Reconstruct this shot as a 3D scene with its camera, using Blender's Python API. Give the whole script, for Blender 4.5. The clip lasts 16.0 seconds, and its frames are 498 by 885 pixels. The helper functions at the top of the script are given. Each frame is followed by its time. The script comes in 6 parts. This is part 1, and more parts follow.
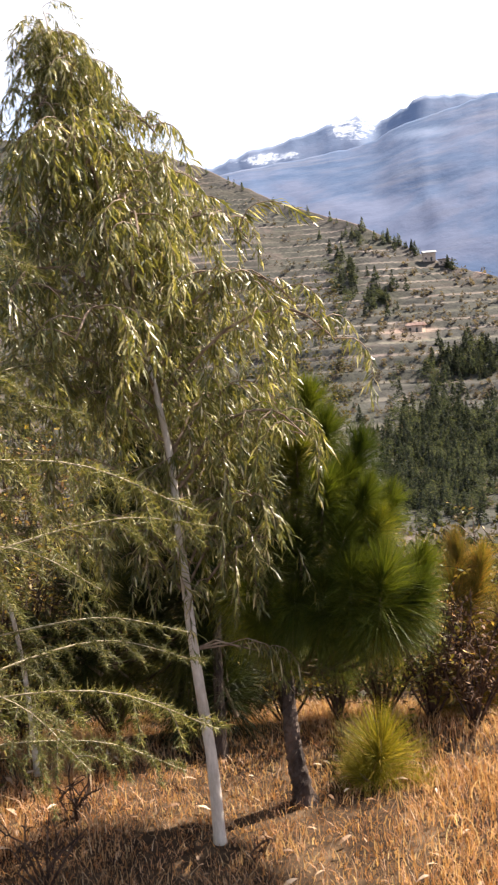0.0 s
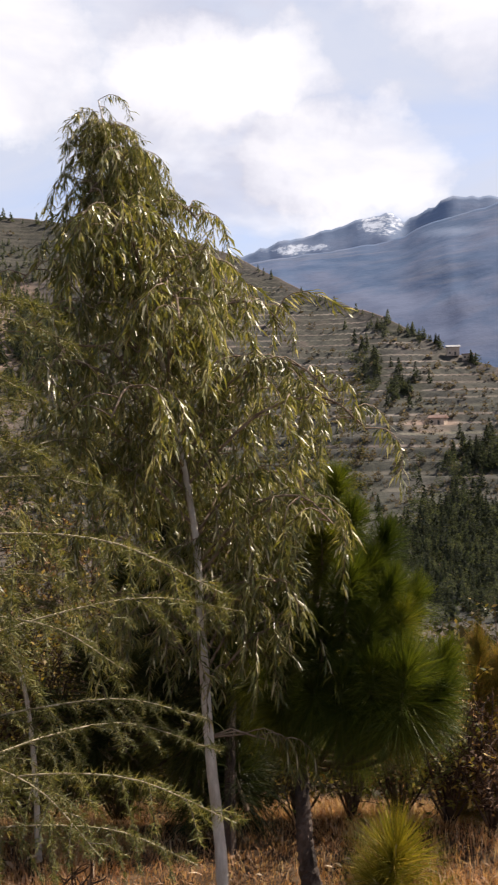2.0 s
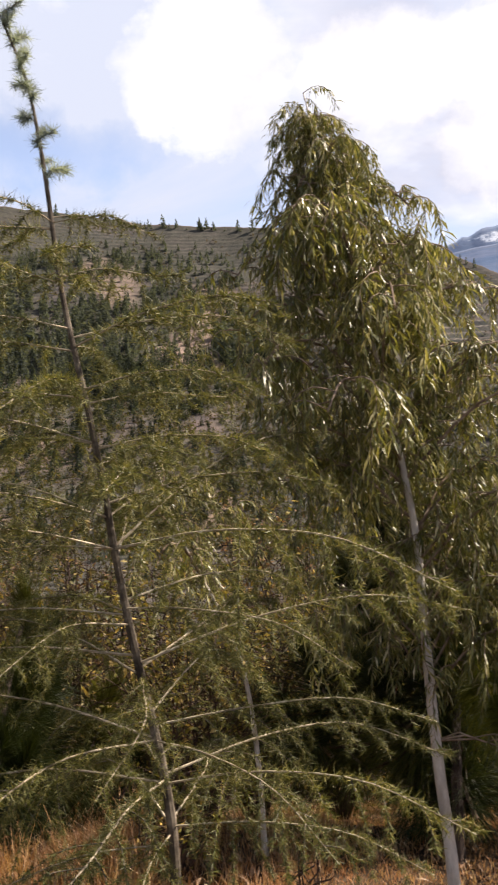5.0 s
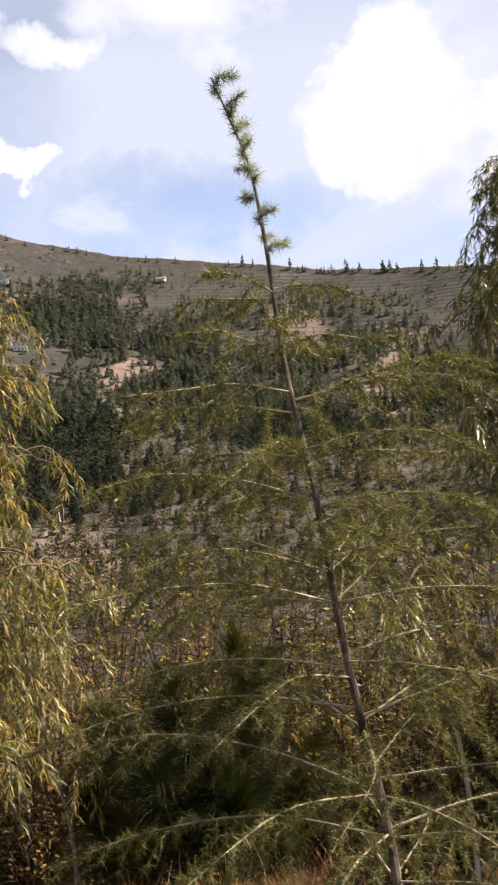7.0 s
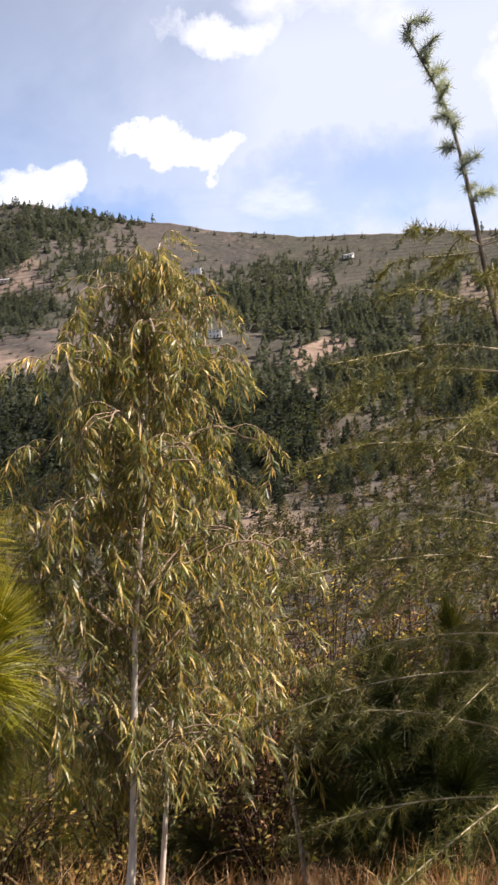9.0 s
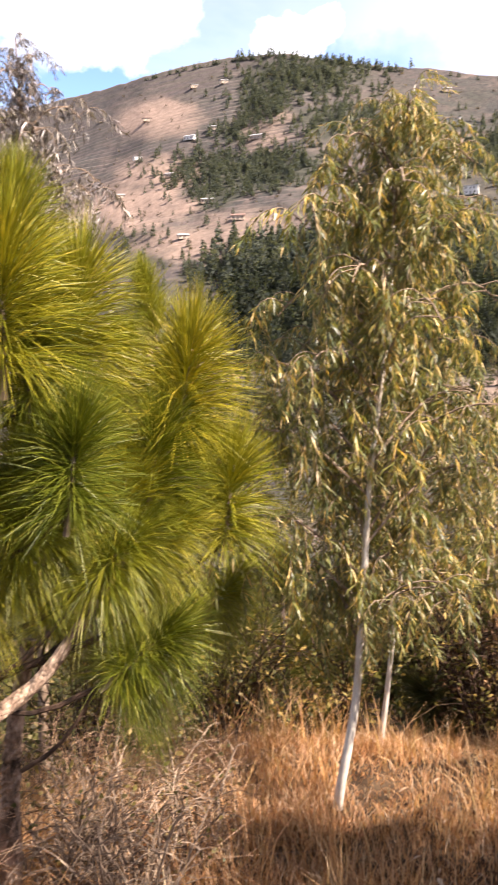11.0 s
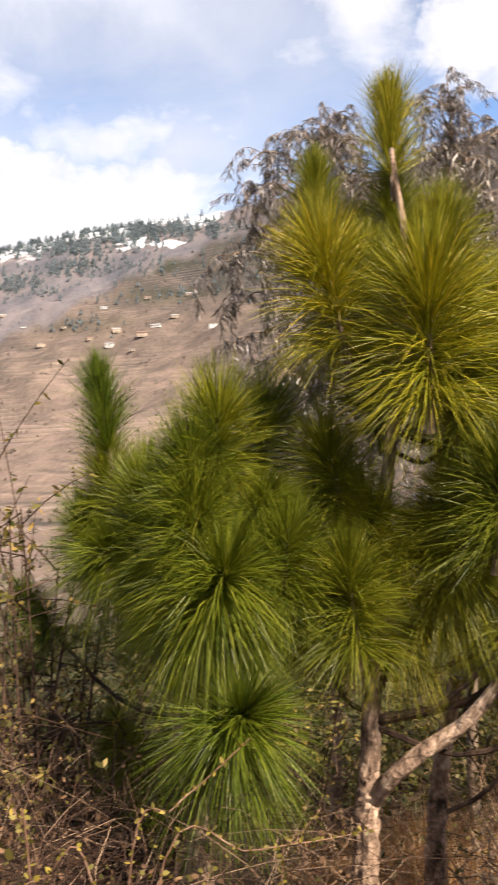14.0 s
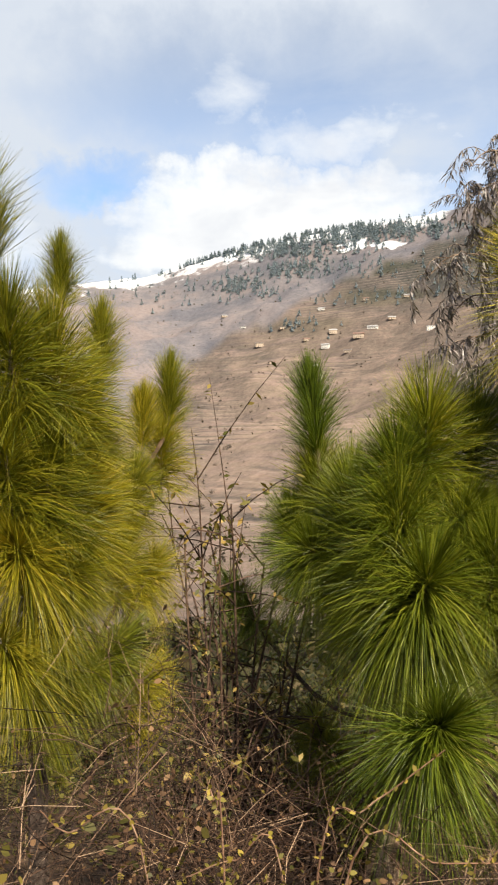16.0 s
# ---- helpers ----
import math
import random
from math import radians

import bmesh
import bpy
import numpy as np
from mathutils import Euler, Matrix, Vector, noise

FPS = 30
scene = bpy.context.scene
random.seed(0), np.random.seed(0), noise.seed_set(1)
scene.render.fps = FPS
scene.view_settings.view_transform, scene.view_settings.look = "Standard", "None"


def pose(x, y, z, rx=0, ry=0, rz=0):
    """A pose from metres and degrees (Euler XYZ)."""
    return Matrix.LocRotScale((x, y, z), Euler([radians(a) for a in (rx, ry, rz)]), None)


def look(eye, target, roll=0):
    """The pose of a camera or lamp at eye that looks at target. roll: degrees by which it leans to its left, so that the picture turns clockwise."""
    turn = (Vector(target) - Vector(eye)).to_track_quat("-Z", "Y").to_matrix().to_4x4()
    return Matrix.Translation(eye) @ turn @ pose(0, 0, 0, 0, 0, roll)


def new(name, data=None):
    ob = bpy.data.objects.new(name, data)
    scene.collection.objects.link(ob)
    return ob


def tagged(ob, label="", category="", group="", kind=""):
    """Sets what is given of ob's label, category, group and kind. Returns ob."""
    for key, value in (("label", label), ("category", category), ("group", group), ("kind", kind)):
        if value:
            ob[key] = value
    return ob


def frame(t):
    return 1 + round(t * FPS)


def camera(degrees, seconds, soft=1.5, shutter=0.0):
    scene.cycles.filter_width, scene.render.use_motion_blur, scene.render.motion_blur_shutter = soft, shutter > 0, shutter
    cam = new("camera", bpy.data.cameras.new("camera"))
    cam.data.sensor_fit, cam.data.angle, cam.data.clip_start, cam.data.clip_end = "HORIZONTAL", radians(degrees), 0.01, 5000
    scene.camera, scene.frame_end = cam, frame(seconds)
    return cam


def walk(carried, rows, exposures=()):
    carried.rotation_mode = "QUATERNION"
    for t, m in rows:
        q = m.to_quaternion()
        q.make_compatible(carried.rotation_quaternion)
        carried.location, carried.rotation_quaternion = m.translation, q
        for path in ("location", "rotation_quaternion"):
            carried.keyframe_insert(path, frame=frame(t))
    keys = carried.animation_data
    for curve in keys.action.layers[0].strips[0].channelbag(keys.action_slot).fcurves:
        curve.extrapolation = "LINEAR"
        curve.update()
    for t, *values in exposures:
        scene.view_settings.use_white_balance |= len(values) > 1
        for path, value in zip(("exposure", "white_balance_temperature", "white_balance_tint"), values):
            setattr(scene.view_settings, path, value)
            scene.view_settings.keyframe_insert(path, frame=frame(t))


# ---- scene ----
# ---- camera and walk ----
cam = camera(31.0, 16.0, soft=2.0, shutter=0.35)
EYE = 1.6
PATH = [
    (0.0, 0.000, 0.000, -0.000, 0.35, -4.99, -4.02),
    (0.5, -0.009, -0.001, -0.000, 2.92, -3.68, -3.75),
    (1.0, 0.002, -0.006, -0.001, 4.82, -1.92, -3.75),
    (1.5, -0.008, -0.002, -0.003, 4.29, -0.52, -2.46),
    (2.0, -0.031, -0.005, 0.004, 1.31, 0.38, -1.22),
    (2.5, -0.038, -0.004, 0.005, -0.61, 0.34, -0.98),
    (3.0, -0.048, 0.008, 0.002, 0.49, 0.20, -1.42),
    (3.5, -0.041, 0.001, 0.007, 4.06, 0.19, -2.17),
    (4.0, -0.038, 0.018, -0.002, 7.93, 0.26, -2.64),
    (4.2, -0.042, 0.040, -0.012, 9.20, 0.28, -2.68),
    (6.3, -0.114, 0.050, 0.023, 22.44, 2.47, -2.83),
    (6.5, -0.099, 0.023, 0.028, 23.55, 3.02, -2.81),
    (7.0, -0.119, -0.047, 0.031, 25.98, 4.01, -3.16),
    (7.5, -0.132, -0.014, 0.031, 29.24, 5.21, -3.43),
    (8.0, -0.173, -0.012, 0.027, 32.84, 5.41, -3.94),
    (8.2, -0.178, -0.013, 0.026, 33.95, 5.43, -4.41),
    (10.3, -0.168, 0.000, 0.007, 47.70, -2.25, -3.54),
    (10.5, -0.171, 0.002, 0.008, 49.35, -2.89, -3.12),
    (11.0, -0.173, -0.004, -0.003, 54.42, -4.23, -2.47),
    (11.5, -0.182, -0.009, -0.002, 60.00, -4.32, -2.53),
    (12.0, -0.214, -0.017, 0.007, 64.21, -4.09, -2.85),
    (12.5, -0.239, -0.024, 0.011, 66.73, -3.27, -3.23),
    (13.0, -0.249, -0.031, 0.011, 69.29, -2.52, -3.47),
    (13.5, -0.243, -0.012, 0.004, 73.84, -1.43, -3.88),
    (14.0, -0.215, 0.025, 0.007, 81.36, -1.00, -3.47),
    (14.5, -0.198, 0.035, 0.005, 86.43, -0.87, -2.67),
    (15.0, -0.190, 0.032, 0.006, 89.53, -0.75, -1.85),
    (15.5, -0.186, 0.034, 0.005, 92.52, -0.79, -1.66),
    (16.0, -0.194, 0.036, 0.011, 94.81, -0.35, -1.32),
]
walk(cam, [(t, pose(x, y, EYE + z, 90 + p, 0, w) @ pose(0, 0, 0, 0, 0, r)) for t, x, y, z, w, p, r in PATH],
     exposures=[(0.0, 1.85, 6500, 15), (0.8, 1.65, 6500, 15), (1.6, 1.2, 6500, 15), (2.5, 0.8, 6500, 15), (3.4, 1.05, 6500, 16), (4.0, 1.1, 6500, 16), (6.5, 1.15, 6500, 15), (8.2, 1.12, 6450, 15), (10.4, 1.7, 6480, 17),
                (11.2, 1.9, 6500, 20), (12.0, 1.8, 6520, 22), (13.0, 1.55, 6620, 21), (14.0, 1.2, 6750, 14), (16.0, 1.02, 6700, 7)])

# ---- sky and sun ----
SUN_AZ, SUN_EL = -58.0, 46.0      # degrees to the left of +y, and up


def nodes_of(owner):
    owner.use_nodes = True
    nt = owner.node_tree
    nt.nodes.clear()
    return nt


def ramp(nt, source, stops):
    n = nt.nodes.new("ShaderNodeValToRGB")
    el = n.color_ramp.elements
    while len(el) < len(stops):
        el.new(0.5)
    for e, (at, col) in zip(el, stops):
        e.position = at
        e.color = (*col, 1) if len(col) == 3 else (col[0], col[0], col[0], 1)
    nt.links.new(source, n.inputs[0])
    return n.outputs[0]


def mix(nt, fac, a, b, how="MIX"):
    n = nt.nodes.new("ShaderNodeMixRGB")
    n.blend_type = how
    for sock, v in zip(n.inputs, (fac, a, b)):
        if hasattr(v, "links"):
            nt.links.new(v, sock)
        else:
            sock.default_value = v if isinstance(v, float) else (*v, 1)
    return n.outputs[0]


def maths(nt, op, a, b=0.0, clamp=False):
    n = nt.nodes.new("ShaderNodeMath")
    n.operation, n.use_clamp = op, clamp
    for sock, v in zip(n.inputs, (a, b)):
        if hasattr(v, "links"):
            nt.links.new(v, sock)
        else:
            sock.default_value = v
    return n.outputs[0]


def noise_tex(nt, vector, scale, detail=4.0, rough=0.55, distort=0.0):
    n = nt.nodes.new("ShaderNodeTexNoise")
    n.inputs["Scale"].default_value = scale
    n.inputs["Detail"].default_value = detail
    n.inputs["Roughness"].default_value = rough
    n.inputs["Distortion"].default_value = distort
    nt.links.new(vector, n.inputs["Vector"])
    return n.outputs["Fac"]


world = bpy.data.worlds.new("sky")
scene.world = world
nt = nodes_of(world)
sky = nt.nodes.new("ShaderNodeTexSky")
sky.sky_type, sky.sun_disc = "NISHITA", False
sky.sun_elevation, sky.sun_rotation = radians(SUN_EL), radians(-SUN_AZ)
sky.altitude, sky.air_density, sky.dust_density = 1800, 1.0, 1.2
coord = nt.nodes.new("ShaderNodeTexCoord")
sep = nt.nodes.new("ShaderNodeSeparateXYZ")
nt.links.new(coord.outputs["Generated"], sep.inputs[0])
deep = maths(nt, "ADD", maths(nt, "MAXIMUM", sep.outputs["Z"], 0.0), 0.22)
flat = nt.nodes.new("ShaderNodeCombineXYZ")
nt.links.new(maths(nt, "DIVIDE", sep.outputs["X"], deep), flat.inputs[0])
nt.links.new(maths(nt, "DIVIDE", sep.outputs["Y"], deep), flat.inputs[1])
flat.inputs[2].default_value = 3.1
puffs = noise_tex(nt, flat.outputs[0], 1.9, 8.0, 0.56, 0.15)
wisps = noise_tex(nt, flat.outputs[0], 1.1, 6.0, 0.6, 0.7)
left_of = maths(nt, "MULTIPLY", maths(nt, "ARCTAN2", maths(nt, "MULTIPLY", sep.outputs["X"], -1.0), sep.outputs["Y"]), 180 / math.pi)
rise = maths(nt, "MULTIPLY", maths(nt, "ARCSINE", sep.outputs["Z"]), 180 / math.pi)
left_of = maths(nt, "ADD", left_of, maths(nt, "MULTIPLY", maths(nt, "SUBTRACT", noise_tex(nt, coord.outputs["Generated"], 7.0, 7.0, 0.6), 0.5), 14.0))
rise = maths(nt, "ADD", rise, maths(nt, "MULTIPLY", maths(nt, "SUBTRACT", noise_tex(nt, coord.outputs["Generated"], 9.0, 7.0, 0.62), 0.47), 8.0))


def bank(lobes):
    """Soft patches of sky: degrees left, degrees up, half width, half height, strength."""
    total = None
    for a, e, wa, we, k in lobes:
        dx = maths(nt, "DIVIDE", maths(nt, "SUBTRACT", left_of, a), wa)
        dy = maths(nt, "DIVIDE", maths(nt, "SUBTRACT", rise, e), we)
        d = maths(nt, "SUBTRACT", 1.0, maths(nt, "ADD", maths(nt, "MULTIPLY", dx, dx), maths(nt, "MULTIPLY", dy, dy)), True)
        d = maths(nt, "MULTIPLY", d, k)
        total = d if total is None else maths(nt, "MAXIMUM", total, d)
    return total


WHITE = [(2, 23, 8, 3.6, 0.9), (-7, 18, 8, 4.5, 0.9), (-15, 26, 7, 8, 0.8), (16, 23.5, 6.5, 6.5, 1.0), (39.6, 22, 3.4, 1.5, 1.0), (38, 28.5, 6, 1.8, 0.8), (59.5, 20.6, 7, 3.2, 1.0),
         (49.8, 20.6, 2.8, 1.9, 1.0), (42.6, 22.6, 3.0, 1.0, 0.9), (65, 22, 7.5, 2.8, 1.0), (93, 13.2, 14, 4.8, 1.2), (87, 19.2, 9, 1.6, 0.3), (74, 23.5, 6, 5.5, 0.6), (81, 27, 6, 3, 0.5), (28, 31, 12, 4, 0.6)]
BLUE = [(104, 15.8, 6, 2.0, 1.0), (96, 21.0, 15, 5.5, 0.7), (29, 18.6, 10, 3.0, 0.7), (63, 18, 4, 1.6, 0.6), (46.8, 18.3, 6, 2.2, 0.5)]
west = maths(nt, "MULTIPLY", maths(nt, "SUBTRACT", 20.0, left_of), 0.06, True)          # the deck thickens to the right
field = maths(nt, "ADD", maths(nt, "MULTIPLY", maths(nt, "SUBTRACT", puffs, 0.5), 1.4), maths(nt, "MULTIPLY", bank(WHITE), 0.48))
field = maths(nt, "ADD", field, maths(nt, "MULTIPLY", west, 0.12))
cover = ramp(nt, field, [(0.12, (0.0,)), (0.24, (0.55,)), (0.42, (1.0,))])
shade = noise_tex(nt, flat.outputs[0], 2.2, 5.0, 0.55, 0.3)
dull = ramp(nt, shade, [(0.36, (7.0, 7.3, 8.6)), (0.50, (8.6, 8.8, 9.8)), (0.62, (12.5, 12.5, 12.6))])
bright = ramp(nt, shade, [(0.34, (9.6, 9.9, 10.9)), (0.48, (12.0, 12.1, 12.5)), (0.6, (13.0, 13.0, 13.0))])
cloud = mix(nt, maths(nt, "MULTIPLY", west, ramp(nt, bank(WHITE[:3]), [(0.1, (1.0,)), (0.7, (0.1,))])), bright, dull)
air = mix(nt, 1.0, sky.outputs[0], ramp(nt, sep.outputs["Z"], [(0.3, (2.2, 2.4, 2.6)), (0.62, (0.8, 0.8, 0.8))]), "MULTIPLY")
low = ramp(nt, sep.outputs["Z"], [(0.45, (1.0,)), (0.75, (0.1,))])
veil = maths(nt, "SUBTRACT", ramp(nt, wisps, [(0.3, (0.6,)), (0.55, (1.0,))]), maths(nt, "ADD", maths(nt, "MULTIPLY", bank(BLUE), 0.8), bank([(60, 20, 26, 40, 0.62)])), True)
air = mix(nt, maths(nt, "MULTIPLY", veil, low), air, (8.3, 9.0, 10.4))
bg = nt.nodes.new("ShaderNodeBackground")
bg.inputs["Strength"].default_value = 0.043
nt.links.new(mix(nt, cover, air, cloud), bg.inputs["Color"])
out = nt.nodes.new("ShaderNodeOutputWorld")
nt.links.new(bg.outputs[0], out.inputs[0])

sun = new("sun", bpy.data.lights.new("sun", "SUN"))
sun.data.energy, sun.data.angle, sun.data.color = 5.0, radians(0.6), (1.0, 0.89, 0.73)
sd = Vector((-math.sin(radians(SUN_AZ)) * math.cos(radians(SUN_EL)), math.cos(radians(SUN_AZ)) * math.cos(radians(SUN_EL)), math.sin(radians(SUN_EL))))
sun.matrix_world = look(sd * 50, (0, 0, 0))

# ---- materials ----


def surface(name, colour, rough=0.8, thin=0.0, grain=None, bump=0.0, bump_scale=60.0, spec=0.3):
    """colour: a function of the node tree that gives a colour socket. thin: the share of light that passes through a leaf."""
    m = bpy.data.materials.new(name)
    nt = nodes_of(m)
    col = colour(nt)
    b = nt.nodes.new("ShaderNodeBsdfPrincipled")
    nt.links.new(col, b.inputs["Base Color"])
    b.inputs["Roughness"].default_value = rough
    b.inputs["Specular IOR Level"].default_value = spec
    if bump:
        tc = nt.nodes.new("ShaderNodeTexCoord")
        bn = nt.nodes.new("ShaderNodeBump")
        bn.inputs["Strength"].default_value = bump
        bn.inputs["Distance"].default_value = 0.01
        nt.links.new(noise_tex(nt, tc.outputs["Object"], bump_scale, 5.0, 0.65), bn.inputs["Height"])
        nt.links.new(bn.outputs[0], b.inputs["Normal"])
    o = nt.nodes.new("ShaderNodeOutputMaterial")
    if thin:
        tr = nt.nodes.new("ShaderNodeBsdfTranslucent")
        nt.links.new(mix(nt, 1.0, col, (1.25, 1.2, 0.6), "MULTIPLY"), tr.inputs["Color"])
        ms = nt.nodes.new("ShaderNodeMixShader")
        ms.inputs[0].default_value = thin
        nt.links.new(b.outputs[0], ms.inputs[1])
        nt.links.new(tr.outputs[0], ms.inputs[2])
        nt.links.new(ms.outputs[0], o.inputs[0])
    else:
        nt.links.new(b.outputs[0], o.inputs[0])
    return m


def island(stops, tint=0.35):
    """Colours that differ from piece to piece, and a little from part to part."""
    def make(nt):
        g = nt.nodes.new("ShaderNodeNewGeometry")
        c = ramp(nt, g.outputs["Random Per Island"], stops)
        o = nt.nodes.new("ShaderNodeObjectInfo")
        k = ramp(nt, o.outputs["Random"], [(0.0, (1 - tint, 1 - tint, 1 - tint * 0.6)), (1.0, (1 + tint * 0.6, 1 + tint * 0.45, 1.0))])
        return mix(nt, 1.0, c, k, "MULTIPLY")
    return make


def mottled(a, b, c, scale=6.0, fine=60.0, stretch=(1, 1, 1)):
    def make(nt):
        tc = nt.nodes.new("ShaderNodeTexCoord")
        mp = nt.nodes.new("ShaderNodeMapping")
        mp.inputs["Scale"].default_value = stretch
        nt.links.new(tc.outputs["Object"], mp.inputs[0])
        base = ramp(nt, noise_tex(nt, mp.outputs[0], scale, 5.0, 0.6), [(0.35, a), (0.5, b), (0.68, c)])
        return mix(nt, 0.55, base, ramp(nt, noise_tex(nt, mp.outputs[0], fine, 4.0, 0.7), [(0.3, (0.35, 0.33, 0.3)), (0.65, (1.0, 1.0, 1.0))]), "MULTIPLY")
    return make


def by_shoot(tones, spread=0.6):
    """Needles of one shoot share a tone; single needles differ a little from it."""
    def make(nt):
        o = nt.nodes.new("ShaderNodeObjectInfo")
        g = nt.nodes.new("ShaderNodeNewGeometry")
        c = ramp(nt, o.outputs["Random"], tones)
        # The top tenth is whitened: highlights painted on single needles.
        k = ramp(nt, g.outputs["Random Per Island"], [(0.0, (1 - spread, 1 - spread * 0.8, 1 - spread)), (0.7, (1.15, 1.15, 1.0)), (0.9, (1.4, 1.32, 1.5)), (1.0, (1.9, 1.6, 2.8))])
        return mix(nt, 1.0, c, k, "MULTIPLY")
    return make


PINE = surface("pine_needles", by_shoot([(0.0, (0.1092, 0.1237, 0.009)), (0.35, (0.1352, 0.1435, 0.009)), (0.7, (0.1872, 0.1841, 0.011)), (1.0, (0.2756, 0.2326, 0.013))]), 0.45, 0.15, spec=0.34)
# Deeper green, and darkened for the partial shade this pine stands in.
PINE_GREEN = surface("shaded_deep_green_needles", by_shoot([(0.0, (0.07, 0.10, 0.008)), (0.5, (0.105, 0.132, 0.009)), (1.0, (0.185, 0.188, 0.012))]), 0.45, 0.15, spec=0.34)
PINE_GOLD = surface("yellow_green_pine_needles", by_shoot([(0.0, (0.12, 0.126, 0.009)), (0.5, (0.182, 0.172, 0.011)), (1.0, (0.28, 0.228, 0.014))]), 0.45, 0.24, spec=0.34)
PINE_YOUNG = surface("young_pine_needles", by_shoot([(0.0, (0.17, 0.165, 0.02)), (1.0, (0.27, 0.22, 0.03))]), 0.5, 0.3, spec=0.2)
PINE_DARK = surface("dark_pine_needles", by_shoot([(0.0, (0.039, 0.0562, 0.0088)), (0.5, (0.091, 0.11, 0.0132)), (1.0, (0.221, 0.2063, 0.022))]), 0.45, 0.34, spec=0.3)
# Pine needles with the shade they stand in painted into the tone.
PINE_SHADED = surface("shade_darkened_pine_needles", by_shoot([(0.0, (0.014, 0.021, 0.006)), (0.5, (0.03, 0.038, 0.009)), (1.0, (0.075, 0.075, 0.015))]), 0.5, 0.25, spec=0.2)
PINE_OLIVE = surface("olive_pine_needles", island([(0.0, (0.05, 0.06, 0.018)), (0.6, (0.10, 0.11, 0.026)), (1.0, (0.22, 0.17, 0.06))]), 0.6, 0.35)
PINE_RUST = surface("rusty_pine_needles", island([(0.0, (0.098, 0.1013, 0.024)), (0.6, (0.238, 0.189, 0.036)), (1.0, (0.42, 0.216, 0.06))]), 0.6, 0.35)
EUC = surface("eucalyptus_leaves", island([(0.0, (0.072, 0.0864, 0.0276)), (0.45, (0.18, 0.18, 0.0517)), (0.82, (0.324, 0.294, 0.1035)), (1.0, (0.624, 0.576, 0.391))], 0.25), 0.38, 0.35, spec=0.5)
EUC_GOLD = surface("yellowing_eucalyptus_leaves", island([(0.0, (0.091, 0.1187, 0.048)), (0.5, (0.208, 0.2063, 0.066)), (0.72, (0.38, 0.30, 0.09)), (0.9, (0.57, 0.39, 0.13)), (1.0, (0.832, 0.675, 0.408))], 0.35), 0.4, 0.42, spec=0.45)
EUC_GREY = surface("grey_eucalyptus_leaves", island([(0.0, (0.06, 0.052, 0.05)), (0.5, (0.17, 0.145, 0.135)), (1.0, (0.46, 0.41, 0.39))], 0.2), 0.4, 0.2, spec=0.5)
CEDAR = surface("cedar_needles", island([(0.0, (0.0655, 0.0748, 0.0192)), (0.6, (0.1365, 0.1418, 0.0408)), (1.0, (0.2948, 0.2608, 0.102))], 0.25), 0.5, 0.3)
CEDAR_TIP = surface("grey_green_cedar_needles", island([(0.0, (0.17, 0.21, 0.23)), (1.0, (0.36, 0.41, 0.44))], 0.2), 0.5, 0.5)
BARK_PINE = surface("pine_bark", mottled((0.042, 0.027, 0.0182), (0.33, 0.22, 0.155), (0.74, 0.56, 0.42), 26, 90, (1, 1, 0.45)), 0.9, bump=1.0, bump_scale=45)
BARK_DARK = surface("dark_pine_bark", mottled((0.03, 0.022, 0.018), (0.07, 0.05, 0.04), (0.15, 0.11, 0.09), 14, 70, (1, 1, 0.45)), 0.9, bump=0.9, bump_scale=45)
BARK_EUC = surface("pale_eucalyptus_bark", mottled((0.46, 0.40, 0.33), (0.64, 0.58, 0.51), (0.74, 0.69, 0.62), 9, 50, (1, 1, 0.3)), 0.7, bump=0.25)
BARK_TWIG = surface("brown_twig_bark", mottled((0.12, 0.08, 0.055), (0.24, 0.17, 0.12), (0.36, 0.28, 0.21), 20, 90), 0.85)
# Brown twigs, darkened to stand in for shade inside shrubs and crowns.
TWIG_SHADED = surface("shade_darkened_twig_bark", mottled((0.024, 0.014, 0.009), (0.065, 0.037, 0.024), (0.155, 0.095, 0.063), 20, 90), 0.85)
# Reddish dry twigs, mostly near black in place of shaded voids.
TWIG_DRY = surface("shaded_dry_twig_bark", island([(0.0, (0.01, 0.005, 0.003)), (0.5, (0.03, 0.015, 0.009)), (0.86, (0.10, 0.053, 0.03)), (1.0, (0.40, 0.28, 0.18))]), 0.8)
TWIG_TAN = surface("tan_twig_bark", island([(0.0, (0.03, 0.018, 0.011)), (0.5, (0.12, 0.07, 0.042)), (0.85, (0.30, 0.19, 0.12)), (1.0, (0.60, 0.44, 0.30))]), 0.8)
TWIG_RED = surface("reddish_cane_bark", mottled((0.10, 0.05, 0.03), (0.20, 0.11, 0.07), (0.34, 0.22, 0.15), 20, 90), 0.8)
BARK_CEDAR = surface("cedar_bark", mottled((0.045, 0.034, 0.025), (0.11, 0.088, 0.065), (0.28, 0.235, 0.18), 20, 90), 0.85, bump=0.3)
TWIG_PALE = surface("pale_cedar_twig_bark", mottled((0.22, 0.175, 0.11), (0.40, 0.33, 0.23), (0.56, 0.49, 0.36), 20, 90), 0.8)
BUD = surface("pale_bud", mottled((0.45, 0.38, 0.28), (0.6, 0.52, 0.4), (0.7, 0.64, 0.5), 30, 90), 0.8)
STRAW = surface("dry_grass", island([(0.0, (0.3215, 0.163, 0.0733)), (0.4, (0.5251, 0.3062, 0.1612)), (0.8, (0.6752, 0.4544, 0.2832)), (1.0, (0.8133, 0.6618, 0.4687))]), 0.7, 0.4)
